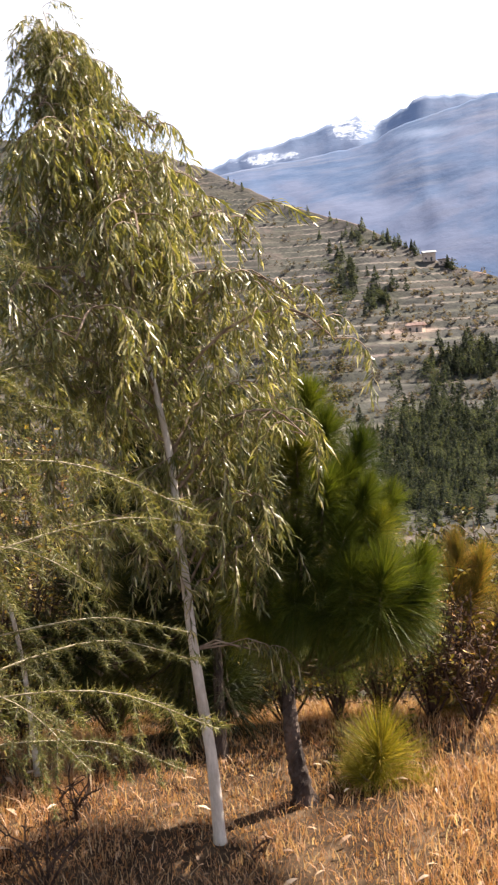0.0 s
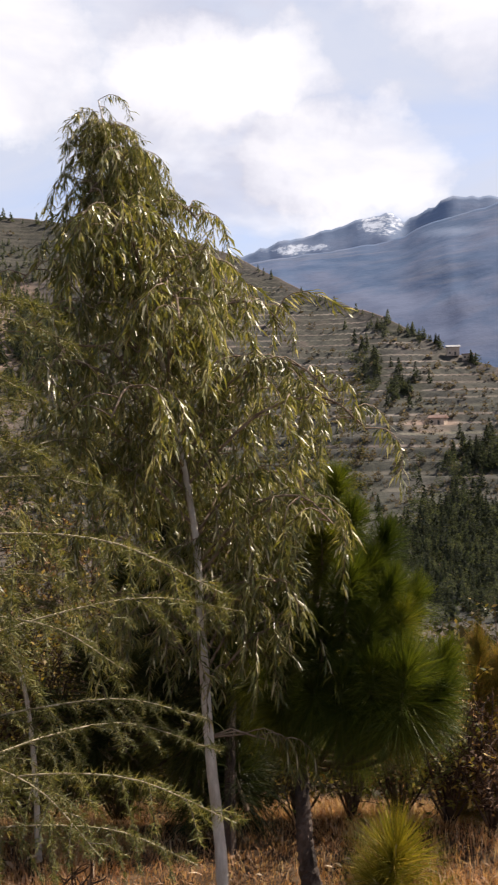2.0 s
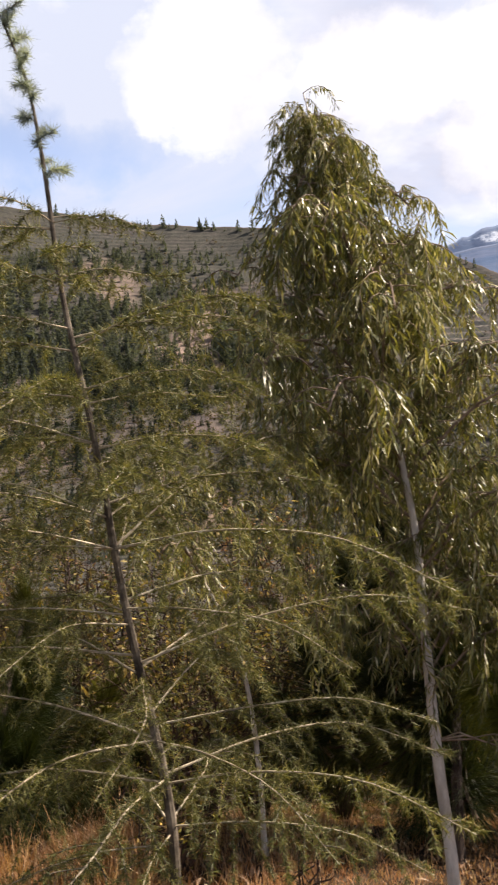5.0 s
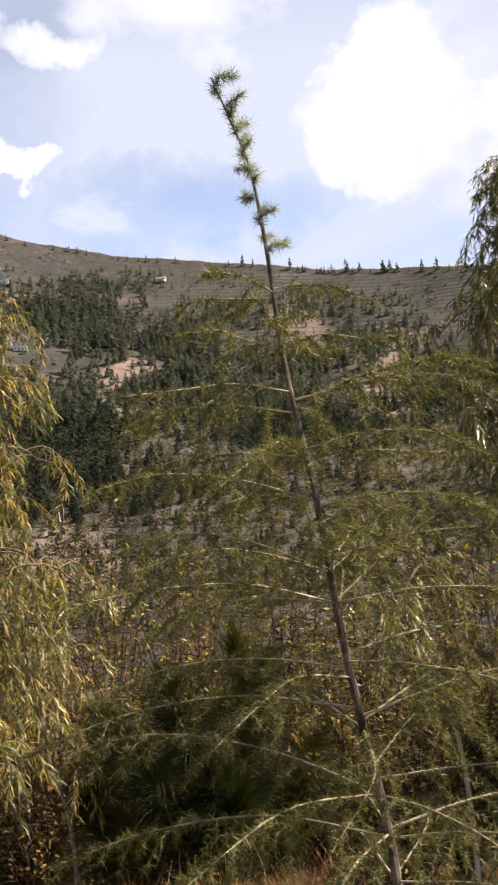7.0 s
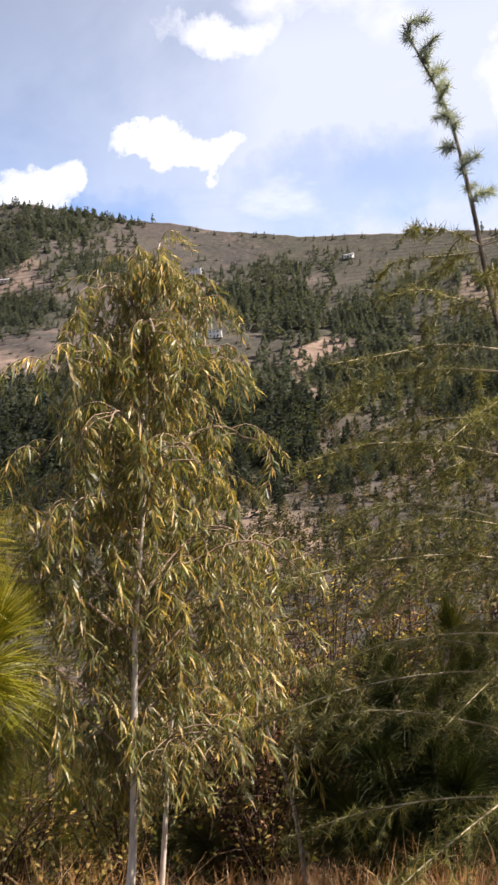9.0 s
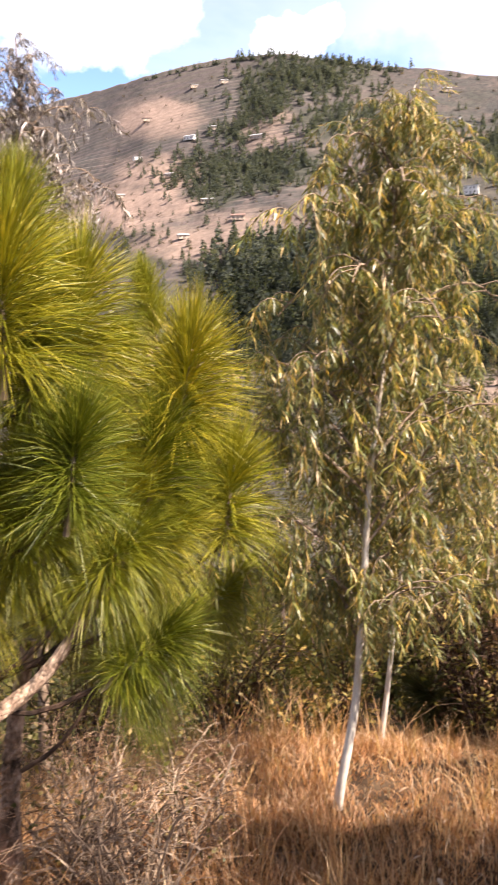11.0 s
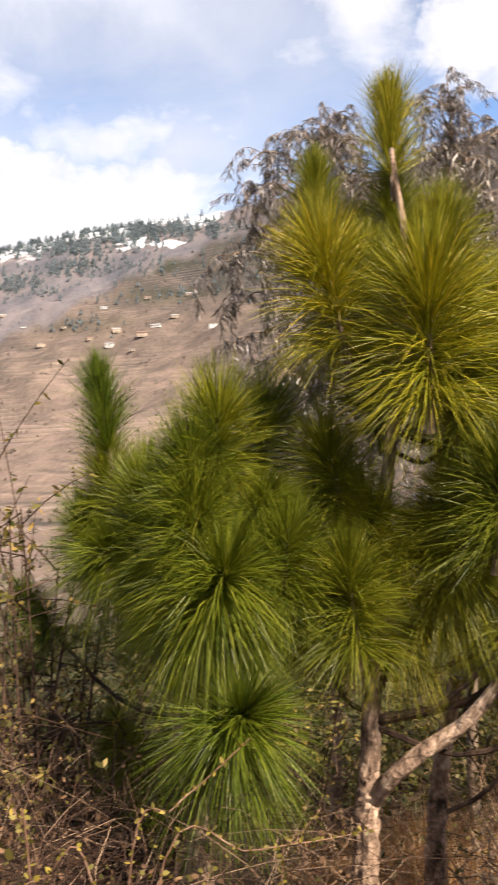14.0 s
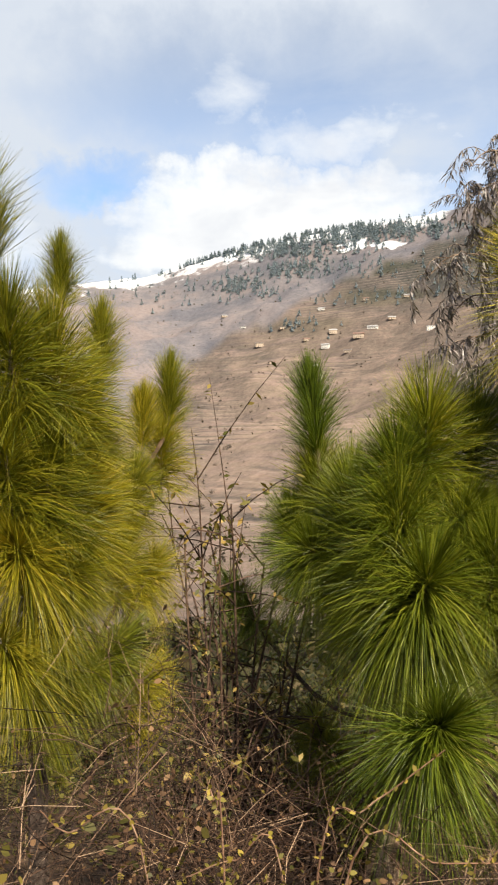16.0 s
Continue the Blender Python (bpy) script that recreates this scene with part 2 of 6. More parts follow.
STRAW_BROWN = surface("matted_grass", island([(0.0, (0.2035, 0.0898, 0.0372)), (0.5, (0.4325, 0.2112, 0.093)), (0.85, (0.636, 0.3485, 0.1674)), (1.0, (0.85, 0.5808, 0.3348))]), 0.8, 0.3)
LEAF_BRAMBLE = surface("bramble_leaves", island([(0.0, (0.06, 0.06, 0.016)), (0.5, (0.17, 0.15, 0.028)), (1.0, (0.34, 0.26, 0.06))]), 0.5, 0.35)
LEAF_BROWN = surface("withered_leaves", island([(0.0, (0.0739, 0.0428, 0.0209)), (0.6, (0.1849, 0.1013, 0.0522)), (1.0, (0.3451, 0.2137, 0.1045))]), 0.7, 0.25)
LEAF_YELLOW = surface("yellow_green_leaves", island([(0.0, (0.078, 0.084, 0.0176)), (0.5, (0.208, 0.18, 0.033)), (1.0, (0.429, 0.3, 0.066))]), 0.55, 0.35)
LITTER = surface("fallen_leaves", island([(0.0, (0.20, 0.11, 0.06)), (0.5, (0.42, 0.29, 0.18)), (1.0, (0.72, 0.62, 0.48))]), 0.7, 0.2)
SLOPE_LEAF = surface("slope_scrub_leaves", island([(0.0, (0.05, 0.036, 0.022)), (0.35, (0.04, 0.05, 0.018)), (0.7, (0.09, 0.09, 0.03)), (1.0, (0.2, 0.15, 0.07))]), 0.7, 0.5)
LEAF_OLIVE = surface("olive_shrub_leaves", island([(0.0, (0.0675, 0.0791, 0.0198)), (0.5, (0.1688, 0.1509, 0.033)), (1.0, (0.4388, 0.3019, 0.088))]), 0.55, 0.3)
WOODS = surface("far_conifers", island([(0.0, (0.0234, 0.0332, 0.0262)), (0.6, (0.0446, 0.0581, 0.043)), (1.0, (0.0904, 0.0986, 0.0655))]), 0.9, 0.5)
# Conifers farther off: haze painted into the colour, grey and then blue.
WOODS_MID = surface("haze_grey_conifers", island([(0.0, (0.06, 0.0768, 0.0739)), (0.6, (0.09, 0.108, 0.0986)), (1.0, (0.132, 0.144, 0.121))]), 0.9, 0.5)
WOODS_FAR = surface("haze_blue_conifers", island([(0.0, (0.1125, 0.1575, 0.2175)), (0.6, (0.165, 0.2175, 0.285)), (1.0, (0.255, 0.3, 0.3525))]), 0.9, 0.2)
SCRUB = surface("far_scrub", island([(0.0, (0.075, 0.0684, 0.0646)), (0.6, (0.11, 0.095, 0.0902)), (1.0, (0.16, 0.133, 0.1216))]), 0.9, 0.45)
HOUSE_WALL = surface("whitewashed_wall", mottled((0.55, 0.52, 0.48), (0.72, 0.70, 0.67), (0.8, 0.78, 0.75), 0.8, 6), 0.8)
HOUSE_TAN = surface("mud_plaster_wall", mottled((0.36, 0.28, 0.22), (0.48, 0.39, 0.31), (0.55, 0.46, 0.38), 0.8, 6), 0.85)
ROOF_TIN = surface("grey_roof", mottled((0.28, 0.28, 0.29), (0.42, 0.42, 0.43), (0.55, 0.55, 0.56), 0.7, 5), 0.5)
ROOF_RED = surface("rusty_roof", mottled((0.17, 0.10, 0.08), (0.25, 0.16, 0.13), (0.32, 0.22, 0.18), 0.7, 5), 0.6)
DARK_OPEN = surface("dark_opening", mottled((0.03, 0.03, 0.03), (0.05, 0.05, 0.05), (0.07, 0.07, 0.07), 2, 8), 0.6)


def ground_material():
    """Soil and litter near by; fields, banks and scrub on the hills, by the land cover and by how steep it is; haze
    painted on far-left upper slopes.
    """
    m = bpy.data.materials.new("hill_ground")
    nt = nodes_of(m)
    g = nt.nodes.new("ShaderNodeNewGeometry")
    pos = g.outputs["Position"]
    s = nt.nodes.new("ShaderNodeSeparateXYZ")
    nt.links.new(g.outputs["Normal"], s.inputs[0])
    lay = nt.nodes.new("ShaderNodeMapping")           # long strips that follow the level of each terrace
    lay.inputs["Scale"].default_value = (0.012, 0.012, 0.20)
    nt.links.new(pos, lay.inputs[0])
    strip = noise_tex(nt, lay.outputs[0], 1.0, 3.0, 0.5)
    field = ramp(nt, strip, [(0.30, (0.12, 0.10, 0.105)), (0.46, (0.215, 0.158, 0.145)), (0.56, (0.185, 0.155, 0.115)), (0.70, (0.30, 0.22, 0.195))])
    wild = ramp(nt, noise_tex(nt, pos, 0.03, 8.0, 0.68), [(0.36, (0.078, 0.064, 0.062)), (0.5, (0.148, 0.108, 0.099)), (0.64, (0.26, 0.182, 0.155))])
    blotch = ramp(nt, noise_tex(nt, pos, 0.11, 7.0, 0.72, 0.4), [(0.42, (0.0,)), (0.56, (1.0,))])
    wild = mix(nt, blotch, (0.072, 0.068, 0.064), wild)
    tuft = noise_tex(nt, pos, 0.28, 5.0, 0.7)
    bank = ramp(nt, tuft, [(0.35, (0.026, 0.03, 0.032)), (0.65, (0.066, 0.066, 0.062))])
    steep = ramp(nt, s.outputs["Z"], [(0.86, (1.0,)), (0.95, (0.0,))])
    land = nt.nodes.new("ShaderNodeAttribute")
    land.attribute_name = "land"
    ls = nt.nodes.new("ShaderNodeSeparateColor")
    nt.links.new(land.outputs["Color"], ls.inputs[0])
    hill = mix(nt, maths(nt, "MULTIPLY", ls.outputs["Red"], 0.75), wild, field)
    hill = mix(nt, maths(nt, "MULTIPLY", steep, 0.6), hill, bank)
    farm = nt.nodes.new("ShaderNodeAttribute")
    farm.attribute_name = "farm"
    fs = nt.nodes.new("ShaderNodeSeparateColor")
    nt.links.new(farm.outputs["Color"], fs.inputs[0])
    level = nt.nodes.new("ShaderNodeAttribute")
    level.attribute_name = "terrace"
    count = maths(nt, "ADD", level.outputs["Fac"], maths(nt, "MULTIPLY", maths(nt, "SUBTRACT", noise_tex(nt, pos, 0.014, 5.0, 0.6), 0.5), 0.45))
    share = maths(nt, "FRACT", count)
    plot = nt.nodes.new("ShaderNodeTexWhiteNoise")
    plot.noise_dimensions = "1D"
    nt.links.new(maths(nt, "FLOOR", count), plot.inputs["W"])
    crop = ramp(nt, maths(nt, "ADD", maths(nt, "MULTIPLY", plot.outputs["Value"], 0.45), maths(nt, "MULTIPLY", noise_tex(nt, pos, 0.02, 3.0, 0.5), 0.6)), [(0.25, (0.13, 0.128, 0.10)), (0.45, (0.20, 0.18, 0.155)), (0.6, (0.25, 0.20, 0.18)), (0.8, (0.36, 0.32, 0.28))])
    # Lit grass lip painted low on each riser, where the camera sees it.
    lit_lip = ramp(nt, share, [(0.48, (0.0,)), (0.53, (1.0,)), (0.60, (1.0,)), (0.67, (0.0,))])
    riser = ramp(nt, share, [(0.0, (0.3,)), (0.25, (0.2,)), (0.66, (0.0,)), (0.8, (1.0,)), (0.96, (1.0,)), (1.0, (0.4,))])
    broken = ramp(nt, noise_tex(nt, pos, 0.035, 6.0, 0.7), [(0.34, (0.25,)), (0.46, (1.0,))])
    worked = maths(nt, "MULTIPLY", fs.outputs["Red"], broken)
    hill = mix(nt, maths(nt, "MULTIPLY", maths(nt, "MULTIPLY", worked, maths(nt, "MAXIMUM", riser, fs.outputs["Blue"])), 0.92), hill, bank)
    hill = mix(nt, maths(nt, "MULTIPLY", maths(nt, "MULTIPLY", worked, lit_lip), 0.9), hill, crop)
    hill = mix(nt, maths(nt, "MULTIPLY", fs.outputs["Green"], 0.85), hill, ramp(nt, tuft, [(0.35, (0.028, 0.032, 0.026)), (0.65, (0.075, 0.075, 0.055))]))
    hill = mix(nt, maths(nt, "MULTIPLY", maths(nt, "MULTIPLY", ls.outputs["Green"], 0.75), maths(nt, "SUBTRACT", 1.1, maths(nt, "MULTIPLY", maths(nt, "MULTIPLY", riser, worked), 0.8))), hill, ramp(nt, tuft, [(0.3, (0.25, 0.175, 0.14)), (0.7, (0.38, 0.28, 0.22))]))
    # Haze painted into the colour of upper slopes on the far left.
    haze_tint = ramp(nt, noise_tex(nt, pos, 0.008, 6.0, 0.62), [(0.38, (0.125, 0.125, 0.15)), (0.5, (0.185, 0.17, 0.185)), (0.62, (0.24, 0.20, 0.20))])
    hill = mix(nt, maths(nt, "MULTIPLY", farm.outputs["Alpha"], 0.8), hill, haze_tint)
    hill = mix(nt, 0.8, hill, ramp(nt, noise_tex(nt, pos, 0.16, 8.0, 0.8), [(0.36, (0.62, 0.62, 0.64)), (0.56, (1.0, 1.0, 1.0))]), "MULTIPLY")
    snowy = ramp(nt, maths(nt, "ADD", maths(nt, "MULTIPLY", noise_tex(nt, pos, 0.012, 9.0, 0.72), 0.9), maths(nt, "SUBTRACT", ls.outputs["Blue"], 0.5)), [(0.52, (0.0,)), (0.62, (1.0,))])
    hill = mix(nt, maths(nt, "MULTIPLY", snowy, 0.92), hill, (0.66, 0.68, 0.73))
    # Soil tones are lowered in place of the shade under thickets.
    shaded_soil = ramp(nt, noise_tex(nt, pos, 5.0, 7.0, 0.7), [(0.34, (0.024, 0.015, 0.01)), (0.5, (0.055, 0.035, 0.021)), (0.66, (0.13, 0.088, 0.054))])
    shaded_soil = mix(nt, 0.6, shaded_soil, ramp(nt, noise_tex(nt, pos, 70.0, 3.0, 0.7), [(0.3, (0.4, 0.38, 0.36)), (0.62, (1.0, 1.0, 1.0))]), "MULTIPLY")
    far = nt.nodes.new("ShaderNodeVectorMath")
    far.operation = "LENGTH"
    nt.links.new(pos, far.inputs[0])
    col = mix(nt, ramp(nt, maths(nt, "DIVIDE", far.outputs["Value"], 60.0), [(0.15, (0.0,)), (0.5, (1.0,))]), shaded_soil, hill)
    b = nt.nodes.new("ShaderNodeBsdfPrincipled")
    b.inputs["Roughness"].default_value = 0.95
    b.inputs["Specular IOR Level"].default_value = 0.1
    bn = nt.nodes.new("ShaderNodeBump")
    bn.inputs["Strength"].default_value = 0.4
    bn.inputs["Distance"].default_value = 3.0
    nt.links.new(maths(nt, "MULTIPLY", noise_tex(nt, pos, 0.10, 8.0, 0.68), ramp(nt, maths(nt, "DIVIDE", far.outputs["Value"], 60.0), [(0.15, (0.02,)), (0.9, (1.0,))])), bn.inputs["Height"])
    nt.links.new(bn.outputs[0], b.inputs["Normal"])
    nt.links.new(col, b.inputs["Base Color"])
    o = nt.nodes.new("ShaderNodeOutputMaterial")
    nt.links.new(b.outputs[0], o.inputs[0])
    return m


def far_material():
    """Blue-grey wooded slopes, haze painted into their colour, with faint terraces, and snow high up."""
    m = bpy.data.materials.new("haze_tinted_slopes")
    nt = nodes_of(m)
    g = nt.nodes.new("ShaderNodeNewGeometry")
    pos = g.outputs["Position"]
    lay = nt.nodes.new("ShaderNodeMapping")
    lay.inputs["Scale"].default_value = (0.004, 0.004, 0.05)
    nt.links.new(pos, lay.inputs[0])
    # Haze blue is painted into the colour of the woods.
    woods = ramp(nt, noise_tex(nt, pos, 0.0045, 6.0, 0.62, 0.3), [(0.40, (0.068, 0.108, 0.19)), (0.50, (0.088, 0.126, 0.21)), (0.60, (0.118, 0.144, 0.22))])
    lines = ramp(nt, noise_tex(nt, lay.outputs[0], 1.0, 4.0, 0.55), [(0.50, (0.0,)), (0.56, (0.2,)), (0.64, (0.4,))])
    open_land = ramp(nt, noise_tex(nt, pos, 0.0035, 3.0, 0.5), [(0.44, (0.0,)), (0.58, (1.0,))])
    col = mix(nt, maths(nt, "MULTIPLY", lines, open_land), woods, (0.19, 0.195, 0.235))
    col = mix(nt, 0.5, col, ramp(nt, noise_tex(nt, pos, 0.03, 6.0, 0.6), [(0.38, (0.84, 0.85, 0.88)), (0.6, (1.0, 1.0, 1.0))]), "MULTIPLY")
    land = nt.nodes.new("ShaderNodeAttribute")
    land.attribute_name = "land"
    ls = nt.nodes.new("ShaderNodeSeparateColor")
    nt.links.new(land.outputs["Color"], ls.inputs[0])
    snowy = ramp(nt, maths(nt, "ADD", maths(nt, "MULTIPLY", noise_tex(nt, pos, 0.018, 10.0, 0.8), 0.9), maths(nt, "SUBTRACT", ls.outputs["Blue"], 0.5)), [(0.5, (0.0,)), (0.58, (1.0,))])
    col = mix(nt, maths(nt, "MULTIPLY", ls.outputs["Blue"], 0.9, True), col, (0.27, 0.335, 0.45))          # dusted with snow, and haze blue painted in
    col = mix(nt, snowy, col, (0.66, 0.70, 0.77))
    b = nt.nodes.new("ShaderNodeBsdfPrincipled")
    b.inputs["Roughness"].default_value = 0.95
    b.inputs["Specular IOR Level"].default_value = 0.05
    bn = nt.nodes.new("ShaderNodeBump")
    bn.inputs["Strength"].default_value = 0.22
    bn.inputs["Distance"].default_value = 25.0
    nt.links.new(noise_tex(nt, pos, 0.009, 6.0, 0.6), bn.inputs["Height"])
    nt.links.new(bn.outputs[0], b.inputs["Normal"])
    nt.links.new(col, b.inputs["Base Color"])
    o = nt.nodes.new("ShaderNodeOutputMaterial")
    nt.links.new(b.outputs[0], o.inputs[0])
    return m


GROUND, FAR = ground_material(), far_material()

# ---- the ground: one sheet from underfoot to the skyline ----
rng = np.random.default_rng(7)
LATTICE = rng.random((256, 256))


def value_noise(x, y):
    xi, yi = np.floor(x).astype(int), np.floor(y).astype(int)
    fx, fy = x - xi, y - yi
    fx, fy = fx * fx * (3 - 2 * fx), fy * fy * (3 - 2 * fy)
    a, b = LATTICE[xi % 256, yi % 256], LATTICE[(xi + 1) % 256, yi % 256]
    c, d = LATTICE[xi % 256, (yi + 1) % 256], LATTICE[(xi + 1) % 256, (yi + 1) % 256]
    return (a * (1 - fx) + b * fx) * (1 - fy) + (c * (1 - fx) + d * fx) * fy


def fbm(x, y, octaves=4):
    total, size = 0.0, 0.0
    for k in range(octaves):
        total = total + value_noise(x * 2 ** k + 17 * k, y * 2 ** k + 31 * k) * 0.5 ** k
        size += 0.5 ** k
    return total / size * 2 - 1


# skyline of the near hills: degrees left of +y, degrees up, metres off
SKY_TH = [-180, -40, -15.6, -12.9, -9.6, -7.6, -2.8, 0.0, 2.4, 5.7, 14.7, 20.7, 24.7, 29.8, 33.6, 37.3, 39.6, 42.4, 45, 47.8, 51.3, 54.6, 57.5, 59.9, 62, 64.2, 66.5, 74, 83.3, 88.5, 92.4, 95.6, 98.2, 101, 105.6, 110, 140, 180]
SKY_EL = [3, 1.5, 4.2, 5.1, 6.8, 8.0, 9.7, 11.1, 12.3, 13.5, 14.2, 14.6, 15.2, 15.7, 16.0, 16.6, 16.9, 17.6, 17.9, 18.4, 19.1, 19.0, 18.6, 18.1, 17.5, 17.0, 16.45, 14.8, 13.35, 12.9, 12.4, 11.7, 11.0, 10.2, 9.7, 9.2, 6, 3]
OFF_TH = [-180, -40, -16, -8, 3, 15, 30, 50, 60, 66, 75, 85, 100, 140, 180]
OFF_M = [420, 420, 430, 500, 640, 760, 820, 860, 980, 1100, 1350, 1600, 1900, 900, 420]
# skylines of the blue range and of the snowy range behind it
BLUE_TH = [-180, -40, -16.1, -14.4, -13.2, -12.0, -10.0, -8.6, -6.5, -5.1, -2.6, -0.8, 1.5, 5, 20, 180]
BLUE_EL = [6, 14.4, 14.8, 14.4, 14.2, 13.9, 13.5, 12.8, 12.5, 12.35, 12.1, 11.9, 11.6, 10, 6, 6]
SNOW_TH = [-180, -20, -16, -14.4, -13, -11.4, -10.7, -9.6, -8.8, -8.0, -7.2, -6.6, -5.4, -4.1, -2.4, -0.9, 1.3, 4, 20, 180]
SNOW_EL = [5, 14.0, 14.6, 14.85, 15.0, 15.0, 14.55, 14.05, 13.85, 14.4, 14.3, 14.2, 13.85, 13.5, 13.2, 12.9, 12.1, 12.0, 6, 5]
VALLEY = 90.0


def polar(x, y):
    return np.degrees(np.arctan2(-x, y)), np.hypot(x, y)


def hillside(x, y, th, r, crest):
    """The near hills before they are cut into terraces: height, height of a terrace, terraces counted upwards, and how far the land is terraced."""
    u = np.clip((r - VALLEY) / (crest - VALLEY), 0, 1)
    ridge = np.interp(th, SKY_TH, SKY_EL) + 0.10 * fbm(th * 1.7 + 9, th * 0 + 2.5, 4)
    broad = sum(np.interp(th + k, SKY_TH, SKY_EL) for k in (-6, -4, -2, 0, 2, 4, 6)) / 7
    top = broad + (ridge - broad) * u ** 5
    wig = np.sin(np.pi * u) * (1.9 * fbm(x / 170 + 40, y / 170 + 5, 4) + 0.6 * fbm(x / 45, y / 45 + 3, 3))
    low = -13.0
    hill = EYE + np.maximum(r, 1) * np.tan(np.radians(low + (top - low) * u ** 0.72 + wig))
    step = np.interp(th, [-20, 5, 30, 110], [4.0, 4.2, 4.8, 4.6])
    q = hill / step + np.interp(th, [55, 78], [0.3, 1.1]) * fbm(x / 110, y / 110, 3)
    farm = np.clip(np.interp(th, [-10, 5, 14, 60, 75], [1.1, 1.0, 0.3, 0.05, 0.55]) + np.interp(th, [4, 14, 60, 75], [0.6, 0.9, 1.1, 1.3]) * fbm(x / 130 + 3, y / 130 + 8, 4), 0, 1)
    return hill, step, q, farm * np.clip(u * 12, 0, 1) * np.clip((1 - u) * 25, 0, 1)


def terrain(x, y):
    """Height of the ground."""
    th, r = polar(x, y)
    edge = np.interp(th, [-180, -60, 55, 78, 110, 180], [4.5, 3.9, 3.9, 3.2, 2.9, 4.5])
    crest = np.interp(th, OFF_TH, OFF_M)
    hill, step, q, farm = hillside(x, y, th, r, crest)
    f = q - np.floor(q)
    hill = hill + step * (np.clip((f - 0.5) / 0.50, 0, 1) - f) * np.interp(th, [30, 48, 60], [0.9, 0.45, 0.12]) * farm
    near = -19.2 * np.clip((r - edge) / (VALLEY - edge), 0, 1) ** 0.9 + 0.05 * fbm(x * 0.9 + 30, y * 0.9 + 30, 4) * np.clip(r, 0, 1)
    z = np.where(r < VALLEY, near + 0.6 * fbm(x * 0.1, y * 0.1, 3) * np.clip((r - 8) / 30, 0, 1), hill)
    past = hill - 0.4 * (r - crest)
    mild = sum(np.interp(th + k, BLUE_TH, BLUE_EL) for k in (-0.8, -0.4, 0.0, 0.4, 0.8)) / 5
    blue = 2600 * np.tan(np.radians(mild))
    v = np.clip((r - 1250) / 1350, 0, 1)
    blue = EYE + blue * (v + v * (1 - v) * (0.24 * (0.45 - np.abs(fbm(th * 0.16 + 4, v * 0.9 + 2, 3))) + 0.12 * fbm(x / 190 + 8, y / 190, 7)) + 0.008 * v ** 6 * fbm(th * 1.6 + 50, v * 3, 5)) - 0.7 * np.maximum(r - 2600, 0)
    snow = 4300 * np.tan(np.radians(np.interp(th, SNOW_TH, SNOW_EL)))
    w = np.clip((r - 3100) / 1200, 0, 1)
    snow = EYE + snow * (w + 0.22 * w * (1 - w) * fbm(x / 200, y / 200, 7) + 0.016 * w ** 4 * fbm(th * 3.0, w * 3 + 7, 5)) - 0.7 * np.maximum(r - 4300, 0)
    return np.where(r > crest, np.maximum(np.maximum(past, -60), np.maximum(blue, snow)), z)


def ground_z(x, y):
    return float(terrain(np.array([float(x)]), np.array([float(y)]))[0])


# bare fields: degrees left, degrees up, half widths, strength
BARE = [(59.3, 15.7, 2.2, 1.1, 1), (59.5, 12.6, 2.6, 1.0, 0.9), (61, 10.8, 3.6, 1.5, 1.0), (54, 9.4, 3.5, 0.8, 0.6), (33.6, 8.7, 1.6, 0.5, 0.8), (52.5, 15, 1.6, 1.2, 0.6),
        (16, 8.2, 2.5, 1.2, 0.6), (22, 10.5, 1.2, 1.2, 0.6), (70, 9, 6, 4, 0.6), (87, 6.0, 9, 2.6, 0.35), (92, 1.5, 10, 4, 0.4), (94, -5, 10, 6, 0.5), (17.4, 6.7, 1.8, 1.6, 0.9), (38.2, -1.6, 2.2, 1.2, 0.8), (28.1, 1.0, 1.6, 1.0, 0.7), (35.5, 6.4, 1.4, 1.4, 0.7), (17.5, 6.5, 1.5, 1.6, 0.8), (16.3, 9.6, 1.8, 1.0, 0.8), (23.2, 11.8, 1.4, 0.8, 0.7), (35.1, 8.2, 1.2, 0.4, 0.8), (37.3, -3.3, 2.6, 1.6, 0.8), (57.5, 8.5, 3.2, 1.0, 0.8), (-10, 1.3, 1.6, 0.5, 0.9), (6, 9, 4, 3, 0.35), (33.0, 9.0, 1.3, 0.6, 0.9), (32.7, 6.3, 0.8, 0.5, 0.7), (17.6, 7.4, 1.3, 1.0, 0.8), (36.1, -2.5, 1.6, 0.7, 0.8), (16.4, -3.6, 1.0, 1.0, 0.7), (40.7, 13.6, 1.4, 0.3, 0.6)]


